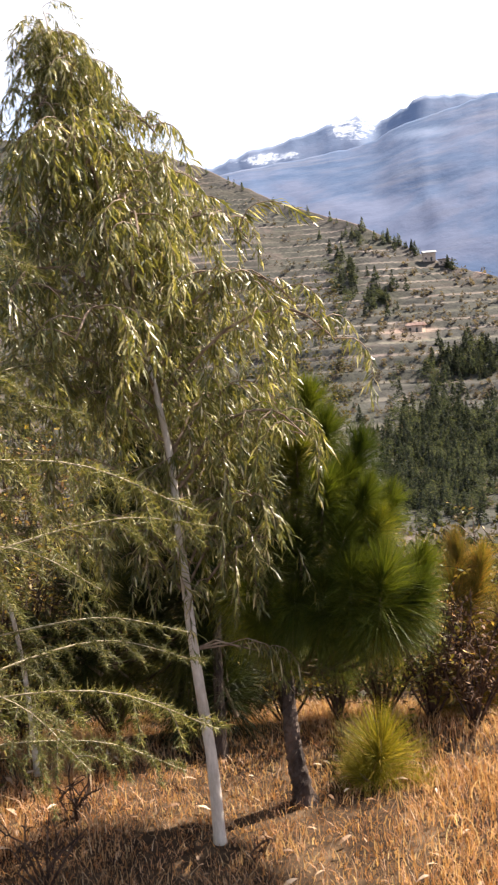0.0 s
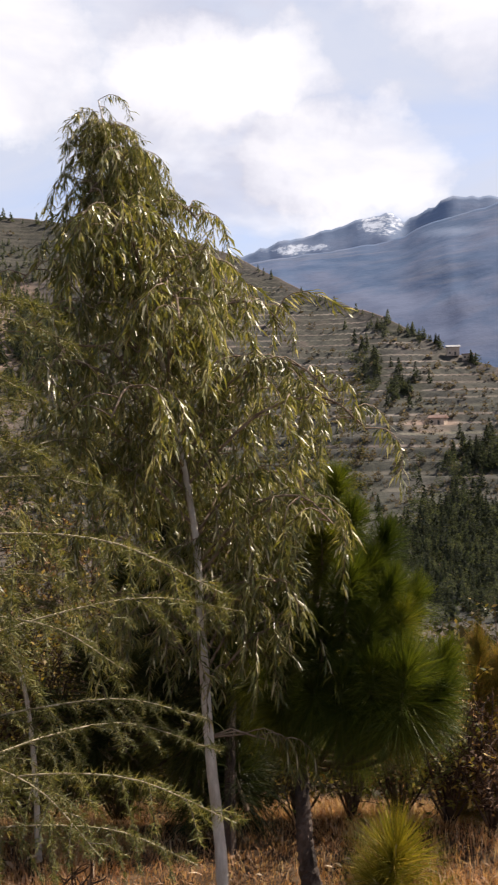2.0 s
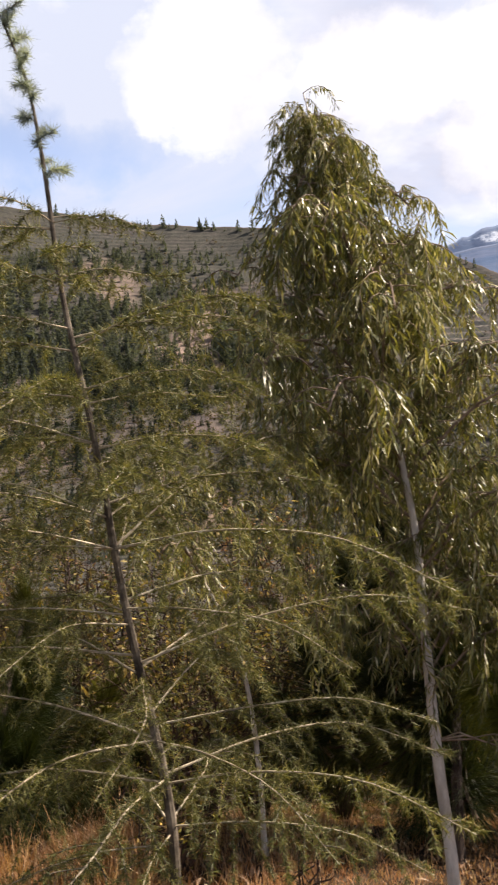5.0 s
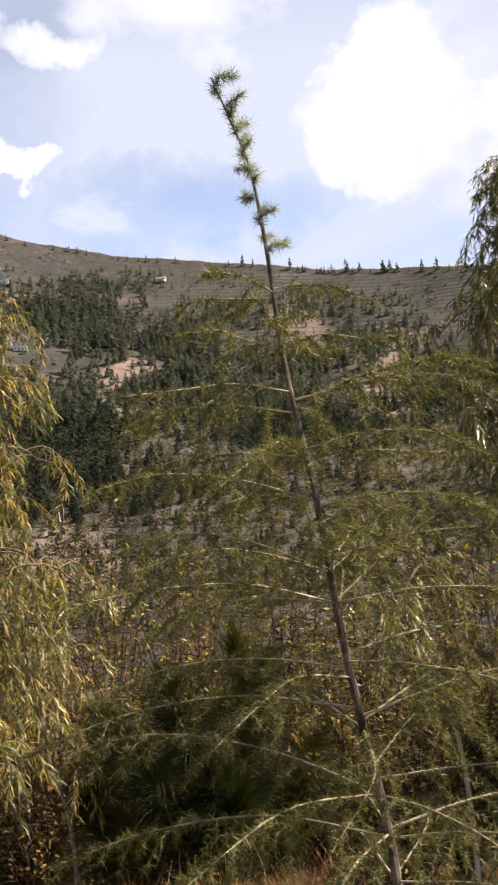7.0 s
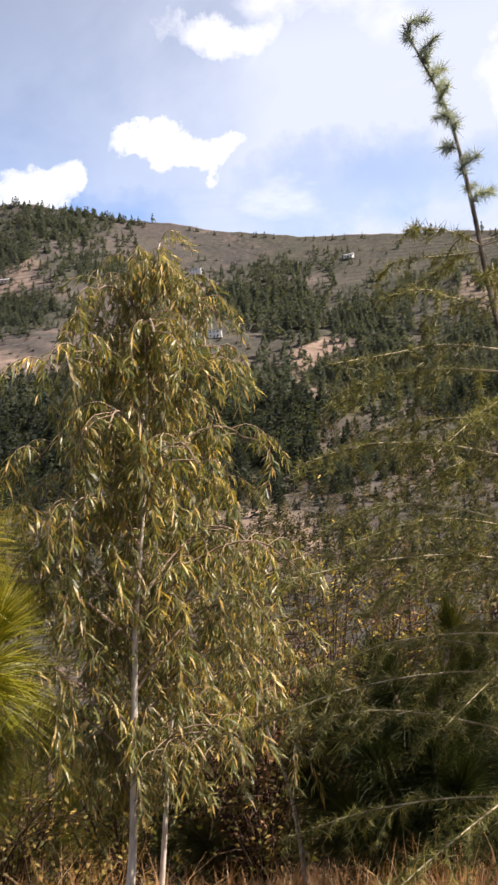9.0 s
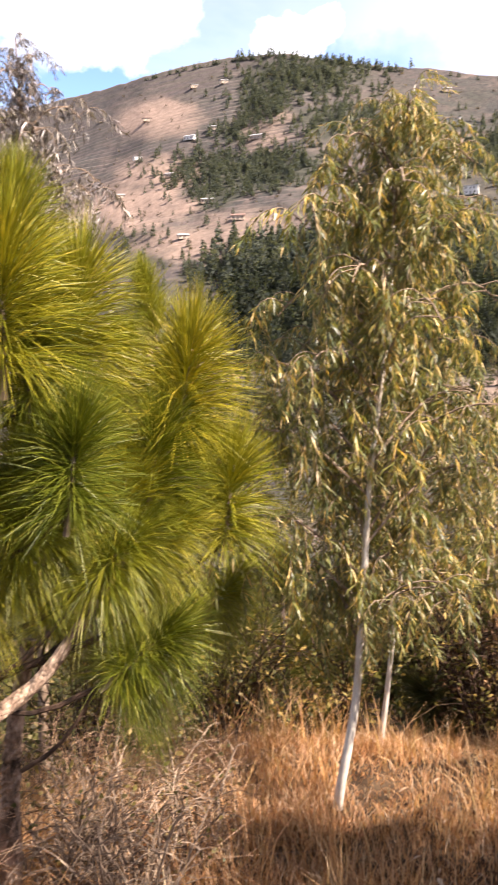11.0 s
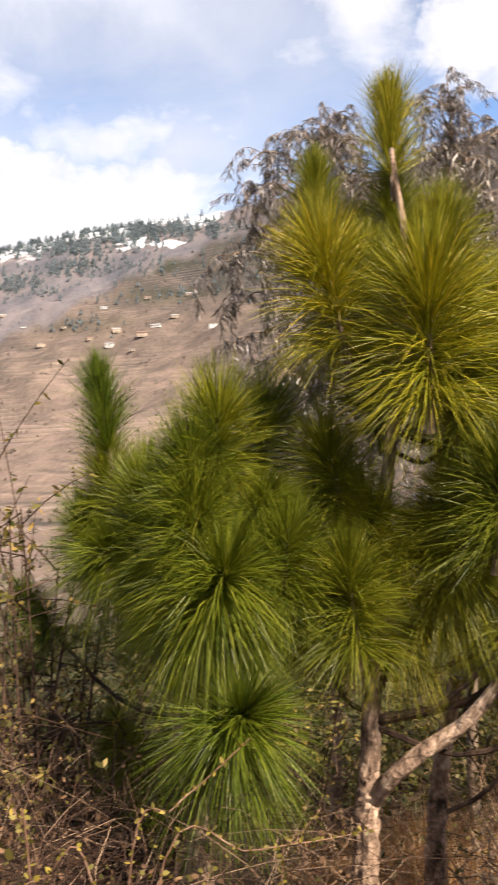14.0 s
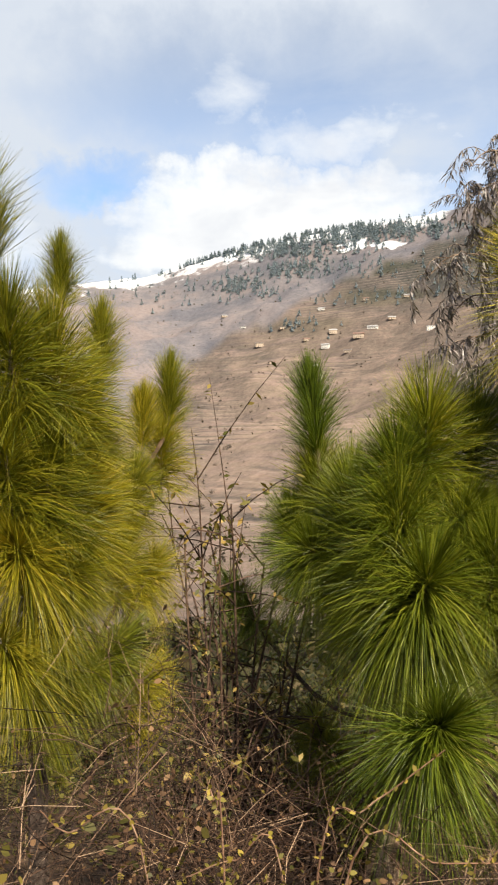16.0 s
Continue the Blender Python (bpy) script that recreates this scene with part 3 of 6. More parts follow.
# wooded patches: degrees left, degrees up, half widths, trees, height in metres
WOODS_AT = [(30, 6.8, 7, 2.0, 380, 8), (22, 5.5, 4, 2.0, 200, 8), (40, 3, 5, 2, 180, 9), (26, 12.2, 7, 0.8, 200, 5), (18, 9.5, 3, 1.2, 120, 7), (86, 8.6, 3, 0.5, 26, 8), (91, 6.9, 2.5, 0.5, 20, 8), (88, 10.4, 3, 0.6, 50, 8), (53.5, 12.6, 4.6, 1.0, 420, 7), (56, 11.4, 1.8, 0.8, 60, 6), (49.8, 17.6, 3.4, 1.0, 330, 7), (52.6, 16.3, 1.3, 1.0, 120, 7), (54.6, 14.9, 1.2, 0.7, 60, 7), (47.5, 15.2, 2.6, 1.0, 160, 7), (53.2, 5.3, 2.3, 2.2, 210, 15), (49.5, 5.5, 2.6, 2.4, 190, 14),
            (56.5, 6.5, 1.6, 0.6, 26, 8), (52, 1.6, 3.0, 1.2, 70, 9), (35, 14.2, 4.2, 0.6, 130, 6), (37.5, 12.4, 3.4, 1.1, 260, 9), (35.6, 11.2, 1.8, 1.0, 90, 12), (43, 13.6, 2.2, 1.0, 110, 7),
            (38.4, 5.6, 2.2, 1.7, 150, 13), (36.2, 4.0, 1.6, 2.2, 110, 13), (41.5, 6.5, 2.0, 2.0, 120, 13), (33, 1.5, 4.0, 1.4, 60, 7), (30.5, 10.4, 3.2, 1.0, 170, 9), (29.6, 7.4, 1.2, 1.6, 40, 13), (23, 9.0, 3.0, 1.0, 90, 8), (20, 12.2, 5, 0.9, 120, 6),
            (14, 6.6, 2.4, 1.6, 120, 11), (19, 4, 3.2, 1.2, 60, 8), (-12.4, -6.6, 3.0, 2.6, 520, 7), (-9.2, -8.8, 2.4, 1.6, 150, 7), (-14.0, -1.0, 2.2, 0.8, 90, 6), (-8.6, 3.4, 1.0, 0.8, 30, 6), (-10, 7.2, 3.2, 0.5, 40, 5), (-6.5, 5.0, 0.8, 1.5, 26, 6), (4, 9, 2.4, 1.6, 20, 6),
            (62, 8, 3.5, 1.5, 40, 7), (43, 1, 5, 2, 60, 7), (93, 11.7, 4.5, 0.5, 340, 10), (87, 12.5, 4.5, 0.5, 420, 10), (92, 10.4, 1.6, 0.5, 90, 9), (95, 9.5, 1.5, 0.6, 70, 9), (80, 10, 4, 1.5, 40, 9), (98, 9.5, 6, 1.0, 60, 10), (24, 5, 5, 2.4, 120, 7),
            (30, -4, 16, 2.6, 320, 5), (32, 1, 12, 1.8, 180, 6), (52, -2, 8, 3, 200, 5), (10, -1, 7, 3.0, 130, 5), (-3, -6, 5, 3, 160, 5), (60, 4, 5, 2, 80, 5), (29.8, 6.1, 0.35, 0.15, 7, 13)]


def land_cover(x, y, th, el, r, crest):
    red = np.clip(0.55 + 1.2 * fbm(th * 0.13 + 3, el * 0.15 + 8, 3), 0, 1) * np.clip((el + 3 + np.clip((th - 75) / 2, 0, 8)) / 5, 0, 1)
    bare = np.zeros_like(th)
    for a, e, wa, we, k in BARE:
        d = ((th - a) / wa) ** 2 + ((el - e) / we) ** 2 + 1.3 * fbm(th * 0.8, el * 1.6, 4)
        bare = np.maximum(bare, k * np.clip(1.3 - 0.7 * d, 0, 1))
    below = np.interp(th, SKY_TH, SKY_EL) - el
    snow = np.clip(0.74 - 0.24 * below, 0, 0.75) * np.clip((th - 78) / 5, 0, 1)
    snow = np.maximum(snow, np.clip(1.2 - ((th - 87.3) / 2.4) ** 2 - ((el - 11.75) / 0.42) ** 2 + 1.2 * fbm(th * 1.3, el * 4, 3), 0, 0.85))
    patch = np.maximum(1.15 - ((th + 2.2) / 2.6) ** 2 - ((el - 12.45) / 0.42) ** 2, 1.1 - ((th + 7.4) / 1.9) ** 2 - ((el - 13.7) / 0.8) ** 2)
    snow = np.where(r > 3000, 0.44 + 0.17 * np.clip(patch, -0.45, 1), snow)
    snow = np.where((r > 2000) & (r < 3000), 0.40 * np.clip(1.2 - ((th + 11.8) / 2.2) ** 2 - ((el - 13.0) / 0.3) ** 2, 0, 1), snow)
    hill, step, q, farm = hillside(x, y, th, r, crest)
    wood_and_shade = np.zeros_like(th)
    for a, e, wa, we, n, tall in WOODS_AT:
        d = ((th - a) / wa) ** 2 + ((el - e) / we) ** 2 + 1.5 * fbm(th * 0.9 + 5, el * 1.4, 4)
        wood_and_shade = np.maximum(wood_and_shade, min(1.0, n / (wa * we) / 18) * np.clip(1.5 - 0.8 * d, 0, 1))
    # Shade on slopes right of 47 degrees, painted as darker cover over scrub.
    wood_and_shade = np.maximum(wood_and_shade, np.interp(th, [-20, 4, 10, 40, 47], [0.5, 0.6, 0.8, 0.75, 0.0]) * np.clip(0.7 + 1.6 * fbm(th * 0.35 + 2, el * 0.6 + 9, 4), 0, 1))
    wood_and_shade = np.maximum(wood_and_shade, 0.8 * np.clip((3 - el) / 4, 0, 1) * np.clip((72 - th) / 6, 0, 1) * np.clip(0.75 + 1.4 * fbm(th * 0.5, el * 0.8, 4), 0, 1))
    farm = np.where(r < crest, farm, 0)
    one = np.ones_like(th)
    # Above the spur line the slope gets haze grey, as if farther off.
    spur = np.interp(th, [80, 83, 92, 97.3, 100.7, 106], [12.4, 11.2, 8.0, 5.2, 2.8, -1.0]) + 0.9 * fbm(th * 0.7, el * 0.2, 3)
    haze_tint = np.clip((el - spur) / 0.5, 0, 1) * np.clip((th - 78) / 4, 0, 1)
    farm = farm * (1 - 0.85 * haze_tint)
    return q, np.stack([red, bare, np.clip(snow, 0, 1), one], -1), np.stack([farm, wood_and_shade * (r < crest), np.interp(th, [-6, 4, 14, 28, 40], [1.0, 1.0, 0.7, 0.5, 0.0]), haze_tint], -1)


def build_ground():
    th = np.concatenate([np.arange(-180, -24, 3.0), np.arange(-24, 114, 0.38), np.arange(114, 180, 3.0)])
    th = np.append(th, 180.0)
    crest = np.interp(th, OFF_TH, OFF_M)
    lead = np.concatenate([np.linspace(0.0, 8, 44), np.geomspace(8.6, 86, 24)])
    climb = np.linspace(0, 1, 340)
    rows = [np.full_like(th, v) for v in lead] + [VALLEY + (crest - VALLEY) * c for c in climb]
    beyond = np.concatenate([[0.004, 0.02, 0.08], np.linspace(0.2, 1, 8)])
    rows += [crest + (2000 - crest) * np.minimum(b, 1) * 0.35 for b in beyond]
    last = rows[-1]
    rows += [last + (2600 - last) * b for b in np.linspace(0.03, 1, 60)]
    rows += [np.full_like(th, v) for v in (2620, 2750, 3050)] + [np.full_like(th, v) for v in np.linspace(3120, 4300, 50)] + [np.full_like(th, v) for v in (4320, 4500, 4700)]
    r = np.stack(rows)
    t = np.broadcast_to(th, r.shape)
    x, y = -np.sin(np.radians(t)) * r, np.cos(np.radians(t)) * r
    z = terrain(x, y)
    nr, nc = r.shape
    me = bpy.data.meshes.new("ground")
    i = (np.arange(nr - 1)[:, None] * nc + np.arange(nc - 1)[None, :]).ravel()
    quads = np.stack([i, i + 1, i + nc + 1, i + nc], 1)[:, ::-1]
    me.vertices.add(nr * nc)
    me.vertices.foreach_set("co", np.stack([x, y, z], -1).astype(np.float32).ravel())
    me.loops.add(quads.size)
    me.loops.foreach_set("vertex_index", quads.ravel().astype(np.int32))
    me.polygons.add(len(quads))
    me.polygons.foreach_set("loop_start", np.arange(0, quads.size, 4, dtype=np.int32))
    me.update(calc_edges=True)
    el = np.degrees(np.arctan2(z - EYE, np.maximum(r, 0.1)))
    level, *covers = land_cover(x, y, t, el, r, np.broadcast_to(crest, r.shape))
    att = me.attributes.new("terrace", "FLOAT", "POINT")
    att.data.foreach_set("value", level.astype(np.float32).ravel())
    for name, cover in zip(("land", "farm"), covers):
        att = me.attributes.new(name, "FLOAT_COLOR", "POINT")
        att.data.foreach_set("color", cover.astype(np.float32).ravel())
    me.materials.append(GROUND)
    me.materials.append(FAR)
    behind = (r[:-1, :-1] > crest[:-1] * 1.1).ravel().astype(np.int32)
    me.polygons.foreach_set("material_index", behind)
    me.polygons.foreach_set("use_smooth", (r[:-1, :-1] > 250).ravel())
    return tagged(new("ground", me), "dry grassy bank above a terraced brown Himalayan valley", "ground", kind="structure")


build_ground()


# ---- mesh helpers ----
class Shape:
    """Collects vertices and faces of one mesh; slot: the material of the faces that follow."""

    def __init__(self):
        self.v, self.f, self.m, self.slot = [], [], [], 0

    def add(self, verts, faces):
        k = len(self.v)
        self.v += [tuple(p) for p in verts]
        self.f += [tuple(i + k for i in f) for f in faces]
        self.m += [self.slot] * len(faces)

    def tube(self, pts, radii, sides=6, wobble=0.0, rnd=None):
        pts = [Vector(p) for p in pts]
        k = len(self.v)
        side = Vector((0.3, 0.9, 0.1))
        for i, (p, r) in enumerate(zip(pts, radii)):
            d = (pts[min(i + 1, len(pts) - 1)] - pts[max(i - 1, 0)]).normalized()
            side = (side - d * side.dot(d)).normalized()
            up = d.cross(side)
            for j in range(sides):
                a = 2 * math.pi * j / sides
                q = r * (1 + (rnd.uniform(-wobble, wobble) if rnd else 0))
                self.v.append(tuple(p + (side * math.cos(a) + up * math.sin(a)) * q))
        n = len(pts)
        faces = [(k + i * sides + j, k + i * sides + (j + 1) % sides, k + (i + 1) * sides + (j + 1) % sides, k + (i + 1) * sides + j) for i in range(n - 1) for j in range(sides)]
        faces += [tuple(k + j for j in reversed(range(sides))), tuple(k + (n - 1) * sides + j for j in range(sides))]
        self.f += faces
        self.m += [self.slot] * len(faces)

    def blade(self, pts, widths, across):
        """A thin strip along pts; across: the direction of its width."""
        k, n = len(self.v), len(pts)
        for p, w in zip(pts, widths):
            self.v += [tuple(p - across * w * 0.5), tuple(p + across * w * 0.5)]
        faces = [(k + 2 * i, k + 2 * i + 1, k + 2 * i + 3, k + 2 * i + 2) for i in range(n - 1)]
        if widths[-1] == 0:                # ends in a point
            self.v.pop()
            faces[-1] = faces[-1][:2] + (k + 2 * n - 2,)
        self.f += faces
        self.m += [self.slot] * len(faces)

    def mesh(self, name, *materials, smooth=False):
        me = bpy.data.meshes.new(name)
        me.from_pydata(self.v, [], self.f)
        for m in materials:
            me.materials.append(m)
        me.polygons.foreach_set("material_index", self.m)
        if smooth:
            me.polygons.foreach_set("use_smooth", [True] * len(self.f))
        me.update()
        return me


def part(name, me, parent, m=None, label=""):
    ob = new(name, me)
    ob.parent = parent
    if m is not None:
        ob.matrix_local = m
    return tagged(ob, label)


def thing(name, at, label, category, group=""):
    return tagged(new(name), label, category, group) if at is None else place(tagged(new(name), label, category, group), at)


def place(ob, at):
    ob.location = at
    return ob


def curve_at(pts, s):
    """The point at share s of a bent line."""
    pts = [Vector(p) for p in pts]
    lens = [(b - a).length for a, b in zip(pts, pts[1:])]
    want = s * sum(lens)
    for a, b, l in zip(pts, pts[1:], lens):
        if want <= l:
            return a.lerp(b, want / l)
        want -= l
    return pts[-1]


def smooth_line(pts, n):
    """n points of a rounded line through pts."""
    pts = [Vector(p) for p in pts]
    ext = [pts[0] * 2 - pts[1]] + pts + [pts[-1] * 2 - pts[-2]]
    out = []
    for i in range(n):
        s = i / (n - 1) * (len(pts) - 1)
        k = min(int(s), len(pts) - 2)
        f = s - k
        a, b, c, d = ext[k:k + 4]
        out.append(0.5 * ((2 * b) + (c - a) * f + (2 * a - 5 * b + 4 * c - d) * f * f + (3 * b - a - 3 * c + d) * f ** 3))
    return out


# ---- pines ----
def tuft_mesh(kind, seed, material, count=2100):
    """A shoot with its long needles in loose locks; the bud is at the origin. kind 0: upright leader, 1: feather duster, 2: drooping mop, 3: leaning plume."""
    rnd = random.Random(seed)
    s = Shape()
    tilt = radians((4, 10, 48, 26)[kind] + rnd.uniform(-6, 6))
    turn = Matrix.Rotation(tilt, 3, "Y")
    axis = turn @ Vector((0, 0, 1))
    length = (0.22, 0.21, 0.18, 0.24)[kind]
    tip_a, base_a = ((14, 46), (30, 100), (30, 116), (22, 84))[kind]
    fall = (0.015, 0.06, 0.11, 0.06)[kind]
    long = (0.18, 0.225, 0.215, 0.20)[kind]
    locks = count // 11
    s.slot = 0
    for i in range(locks):
        k = (i + rnd.random()) / locks
        k = k ** 1.3
        o = axis * (-k * length + 0.01)
        mid_a = tip_a * rnd.uniform(0.2, 1.25) + (base_a - tip_a) * k ** 0.7 + rnd.gauss(0, 12)
        phi0 = i * 2.39996 + rnd.uniform(-0.4, 0.4)
        stretch = rnd.uniform(0.82, 1.06) * (0.86 + 0.14 * min(1, k * 3))
        sag = rnd.uniform(0.5, 1.5)
        for j in range(11):
            a = radians(max(1.0, mid_a + rnd.gauss(0, 8)))
            phi = phi0 + rnd.gauss(0, 0.22)
            d = turn @ Vector((math.sin(a) * math.cos(phi), math.sin(a) * math.sin(phi), math.cos(a)))
            l = long * stretch * (rnd.uniform(0.86, 1.05) if rnd.random() < 0.88 else rnd.uniform(0.5, 0.8))
            across = d.cross(Vector((rnd.gauss(0, 1), rnd.gauss(0, 1), rnd.gauss(0, 1)))).normalized()
            bend = fall * sag * rnd.uniform(0.7, 1.3) * math.sin(a) ** 2
            w = rnd.uniform(0.0011, 0.0019)
            side = Vector((rnd.gauss(0, 0.008), rnd.gauss(0, 0.008), rnd.gauss(0, 0.005)))
            s.blade([o + d * l * q - Vector((0, 0, 1)) * bend * q * q + side * q * q for q in (0.0, 0.55, 1.0)], (w, w, 0), across)
    s.slot = 1
    s.tube([axis * -length * 1.25, axis * -length * 0.5, axis * -0.01], (0.009, 0.0075, 0.005), 5)
    s.slot = 2
    s.tube([axis * -0.012, axis * 0.014, axis * 0.04], (0.006, 0.0065, 0.002), 5)
    return s.mesh("needle_tuft", material, BARK_TWIG, BUD), axis, length


TUFTS = {}


def tufts_of(material, count=2100):
    if material.name not in TUFTS:
        TUFTS[material.name] = [[tuft_mesh(k, 10 * k + n, material, count) for n in range(3)] for k in range(4)]
    return TUFTS[material.name]


def flaky_trunk(s, pts, r0, r1, seed, sides=18, rings=80, rough=0.18):
    rnd = random.Random(seed)
    line = smooth_line(pts, rings)
    rad = [(r0 + (r1 - r0) * (i / (rings - 1)) ** 0.55) * (1 + 0.9 * max(0, 0.06 - i / rings) / 0.06 * 0.35) for i in range(rings)]
    s.tube(line, rad, sides, rough, rnd)


def pine(trunk, tufts, label, needles, bark, r0=0.05, r1=0.012, seed=1, group="young pines", count=2100, forks=(), fill=True):
    rnd = random.Random(seed)
    base = Vector(trunk[0])
    base.z = ground_z(base.x, base.y) - 0.03
    line = [base] + [Vector(p) for p in trunk[1:]]
    root = thing("pine_tree", base, label, "pine", group)
    s = Shape()
    flaky_trunk(s, [p - base for p in line], r0, r1, seed)
    part("trunk", s.mesh("trunk", bark), root)
    kit = tufts_of(needles, count if needles in (PINE, PINE_GREEN, PINE_GOLD, PINE_DARK) else 1500)
    height = line[-1].z - base.z
    more = []
    for x, y, z, size, kind in [q for q in tufts if q[4] in (1, 3)]:      # shoots deeper in the crown, nearer the stem
        c = curve_at(line, max(0.2, min(0.97, (z - base.z) / height)))
        k = rnd.uniform(0.3, 0.75)
        if rnd.random() < 0.45:
            more.append((x + (c.x - x) * k + rnd.gauss(0, 0.05), y + (c.y - y) * k + rnd.gauss(0, 0.05), z - rnd.uniform(0.06, 0.16), size * rnd.uniform(0.8, 1.0), kind))
    for x, y, z, size, kind in list(tufts) + (more if fill else []):
        size *= (1.0, 1.14, 1.06, 1.1)[kind]
        bud = Vector((x, y, z))
        me, axis, length = rnd.choice(kit[kind])
        # the branch leaves the stem lower down and bows up to the shoot
        stem = min(line, key=lambda p: (p - bud).length)
        out = bud - curve_at(line, max(0.05, min(1, (z - base.z) / height)))
        az = math.atan2(out.y, out.x) if out.xy.length > 0.03 else rnd.uniform(0, 6.28)
        turn = Matrix.Rotation(az, 4, "Z")
        foot_z = max(base.z + 0.36 * height, z - 0.16 - 0.45 * out.xy.length)
        foot = curve_at(line, min(1, max(0, (foot_z - base.z) / height)))
        end = bud - turn.to_3x3() @ (axis * length * size)
        mid = foot.lerp(end, 0.5) - Vector((0, 0, 0.04 + 0.05 * out.xy.length))
        b = Shape()
        pts = smooth_line([p - foot for p in (foot, mid, end)], 7)
        thick = 0.006 + 0.006 * out.xy.length
        b.tube(pts, [thick + (0.006 - thick) * i / 6 for i in range(7)], 6, 0.12, rnd)
        limb = part("branch", b.mesh("branch", TWIG_SHADED), root, Matrix.Translation(foot - base))
        part("needle_tuft", me, limb, Matrix.Translation(bud - foot) @ turn @ Matrix.Diagonal((size, size, size, 1)))
    for pts, ra, rb in forks:
        b = Shape()
        o = Vector(pts[0])
        b.tube(smooth_line([Vector(p) - o for p in pts], 16), [ra + (rb - ra) * i / 15 for i in range(16)], 9, 0.14, rnd)
        part("bough", b.mesh("bough", bark), root, Matrix.Translation(o - base))
    return root


BIG = [(-2.6, 0.83, 2.45, 0.95, 0), (-2.56, 0.6, 2.24, 0.8, 0), (-2.46, 0.59, 2.02, 1.0, 1), (-2.21, 0.77, 1.89, 1.1, 1), (-2.38, 1.04, 1.85, 1.05, 1), (-2.64, 0.98, 2.11, 0.95, 1), (-2.2, 0.93, 1.48, 0.88, 1), (-2.45, 0.57, 1.52, 0.78, 1), (-2.42, 0.8, 1.33, 0.85, 2), (-2.47, 0.56, 1.09, 0.62, 2), (-2.26, 1.09, 1.18, 0.85, 2), (-2.6, 0.45, 1.11, 0.72, 2), (-2.4, 0.78, 1.11, 0.72, 2), (-2.26, 1.18, 0.91, 0.95, 2), (-2.44, 0.66, 1.36, 0.8, 1), (-2.47, 0.48, 1.32, 0.8, 1), (-2.32, 0.57, 1.23, 0.8, 1), (-2.37, 0.86, 1.42, 0.85, 1), (-2.33, 0.89, 1.25, 0.8, 2), (-2.58, 0.72, 1.76, 0.85, 1), (-2.42, 0.99, 1.64, 0.9, 1), (-2.38, 1.38, 1.68, 1.05, 1), (-2.32, 1.47, 1.33, 0.9, 1), (-2.35, 1.24, 1.43, 0.95, 1), (-2.33, 1.27, 1.19, 0.85, 2), (-2.35, 1.13, 1.31, 0.85, 1), (-2.65, 0.84, 2.2, 0.75, 1), (-2.66, 0.95, 2.12, 0.75, 1), (-2.73, 0.75, 2.13, 0.7, 1)]
BACK = [(-3.43, 1.84, 1.98, 1.0, 0), (-3.39, 1.72, 1.71, 1.0, 1), (-3.47, 1.97, 1.66, 1.0, 1), (-3.52, 1.69, 1.44, 1.1, 1), (-3.42, 2.06, 1.32, 1.1, 1), (-3.44, 1.84, 1.11, 1.1, 2), (-3.35, 2.15, 0.72, 1.1, 2), (-3.53, 1.66, 0.85, 1.0, 2)]
MID = [(-2.95, -0.0, 1.74, 0.95, 0), (-2.53, 0.3, 1.62, 0.95, 1), (-2.49, 0.22, 1.53, 0.85, 1), (-2.7, 0.0, 1.28, 0.95, 2), (-2.6, 0.14, 1.35, 0.85, 1), (-2.33, 0.27, 1.26, 1.1, 2), (-2.26, 0.28, 0.94, 1.1, 2), (-2.42, 0.37, 1.41, 0.8, 2), (-2.66, 0.44, 1.62, 0.85, 1), (-2.95, -0.0, 0.7, 0.8, 2), (-3.18, -0.27, 1.09, 0.75, 2), (-2.8, 0.11, 1.45, 0.85, 1), (-2.95, 0.01, 1.49, 0.8, 1), (-2.54, 0.16, 1.16, 0.85, 2), (-2.44, 0.22, 1.4, 0.85, 1), (-2.38, 0.31, 1.1, 0.75, 2), (-2.36, 0.43, 1.32, 0.8, 1)]
LEFT = [(-2.15, -0.73, 2.19, 0.97, 0), (-2.73, -0.71, 2.13, 0.7, 0), (-2.71, -0.59, 1.93, 0.72, 0), (-2.19, -0.58, 1.83, 0.8, 1), (-2.07, -0.64, 1.86, 0.8, 1), (-2.9, -0.43, 1.79, 0.72, 0), (-2.83, -0.5, 1.71, 0.62, 0), (-2.86, -0.45, 1.6, 0.56, 1), (-2.46, -0.57, 1.72, 0.64, 1), (-2.14, -0.58, 1.57, 0.76, 1), (-2.26, -0.54, 1.49, 0.72, 1), (-2.06, -0.62, 1.38, 0.8, 2), (-2.2, -0.55, 1.31, 0.72, 2), (-2.57, -0.52, 1.32, 0.64, 1), (-2.64, -0.44, 1.27, 0.56, 2), (-2.42, -0.5, 1.09, 0.68, 2), (-2.3, -0.59, 1.04, 0.68, 2), (-2.54, -0.45, 0.98, 0.6, 2), (-2.19, -0.6, 1.18, 0.68, 2), (-2.07, -0.65, 1.62, 0.8, 1), (-2.06, -0.66, 1.18, 0.76, 2), (-2.51, -0.56, 1.56, 0.68, 1)]
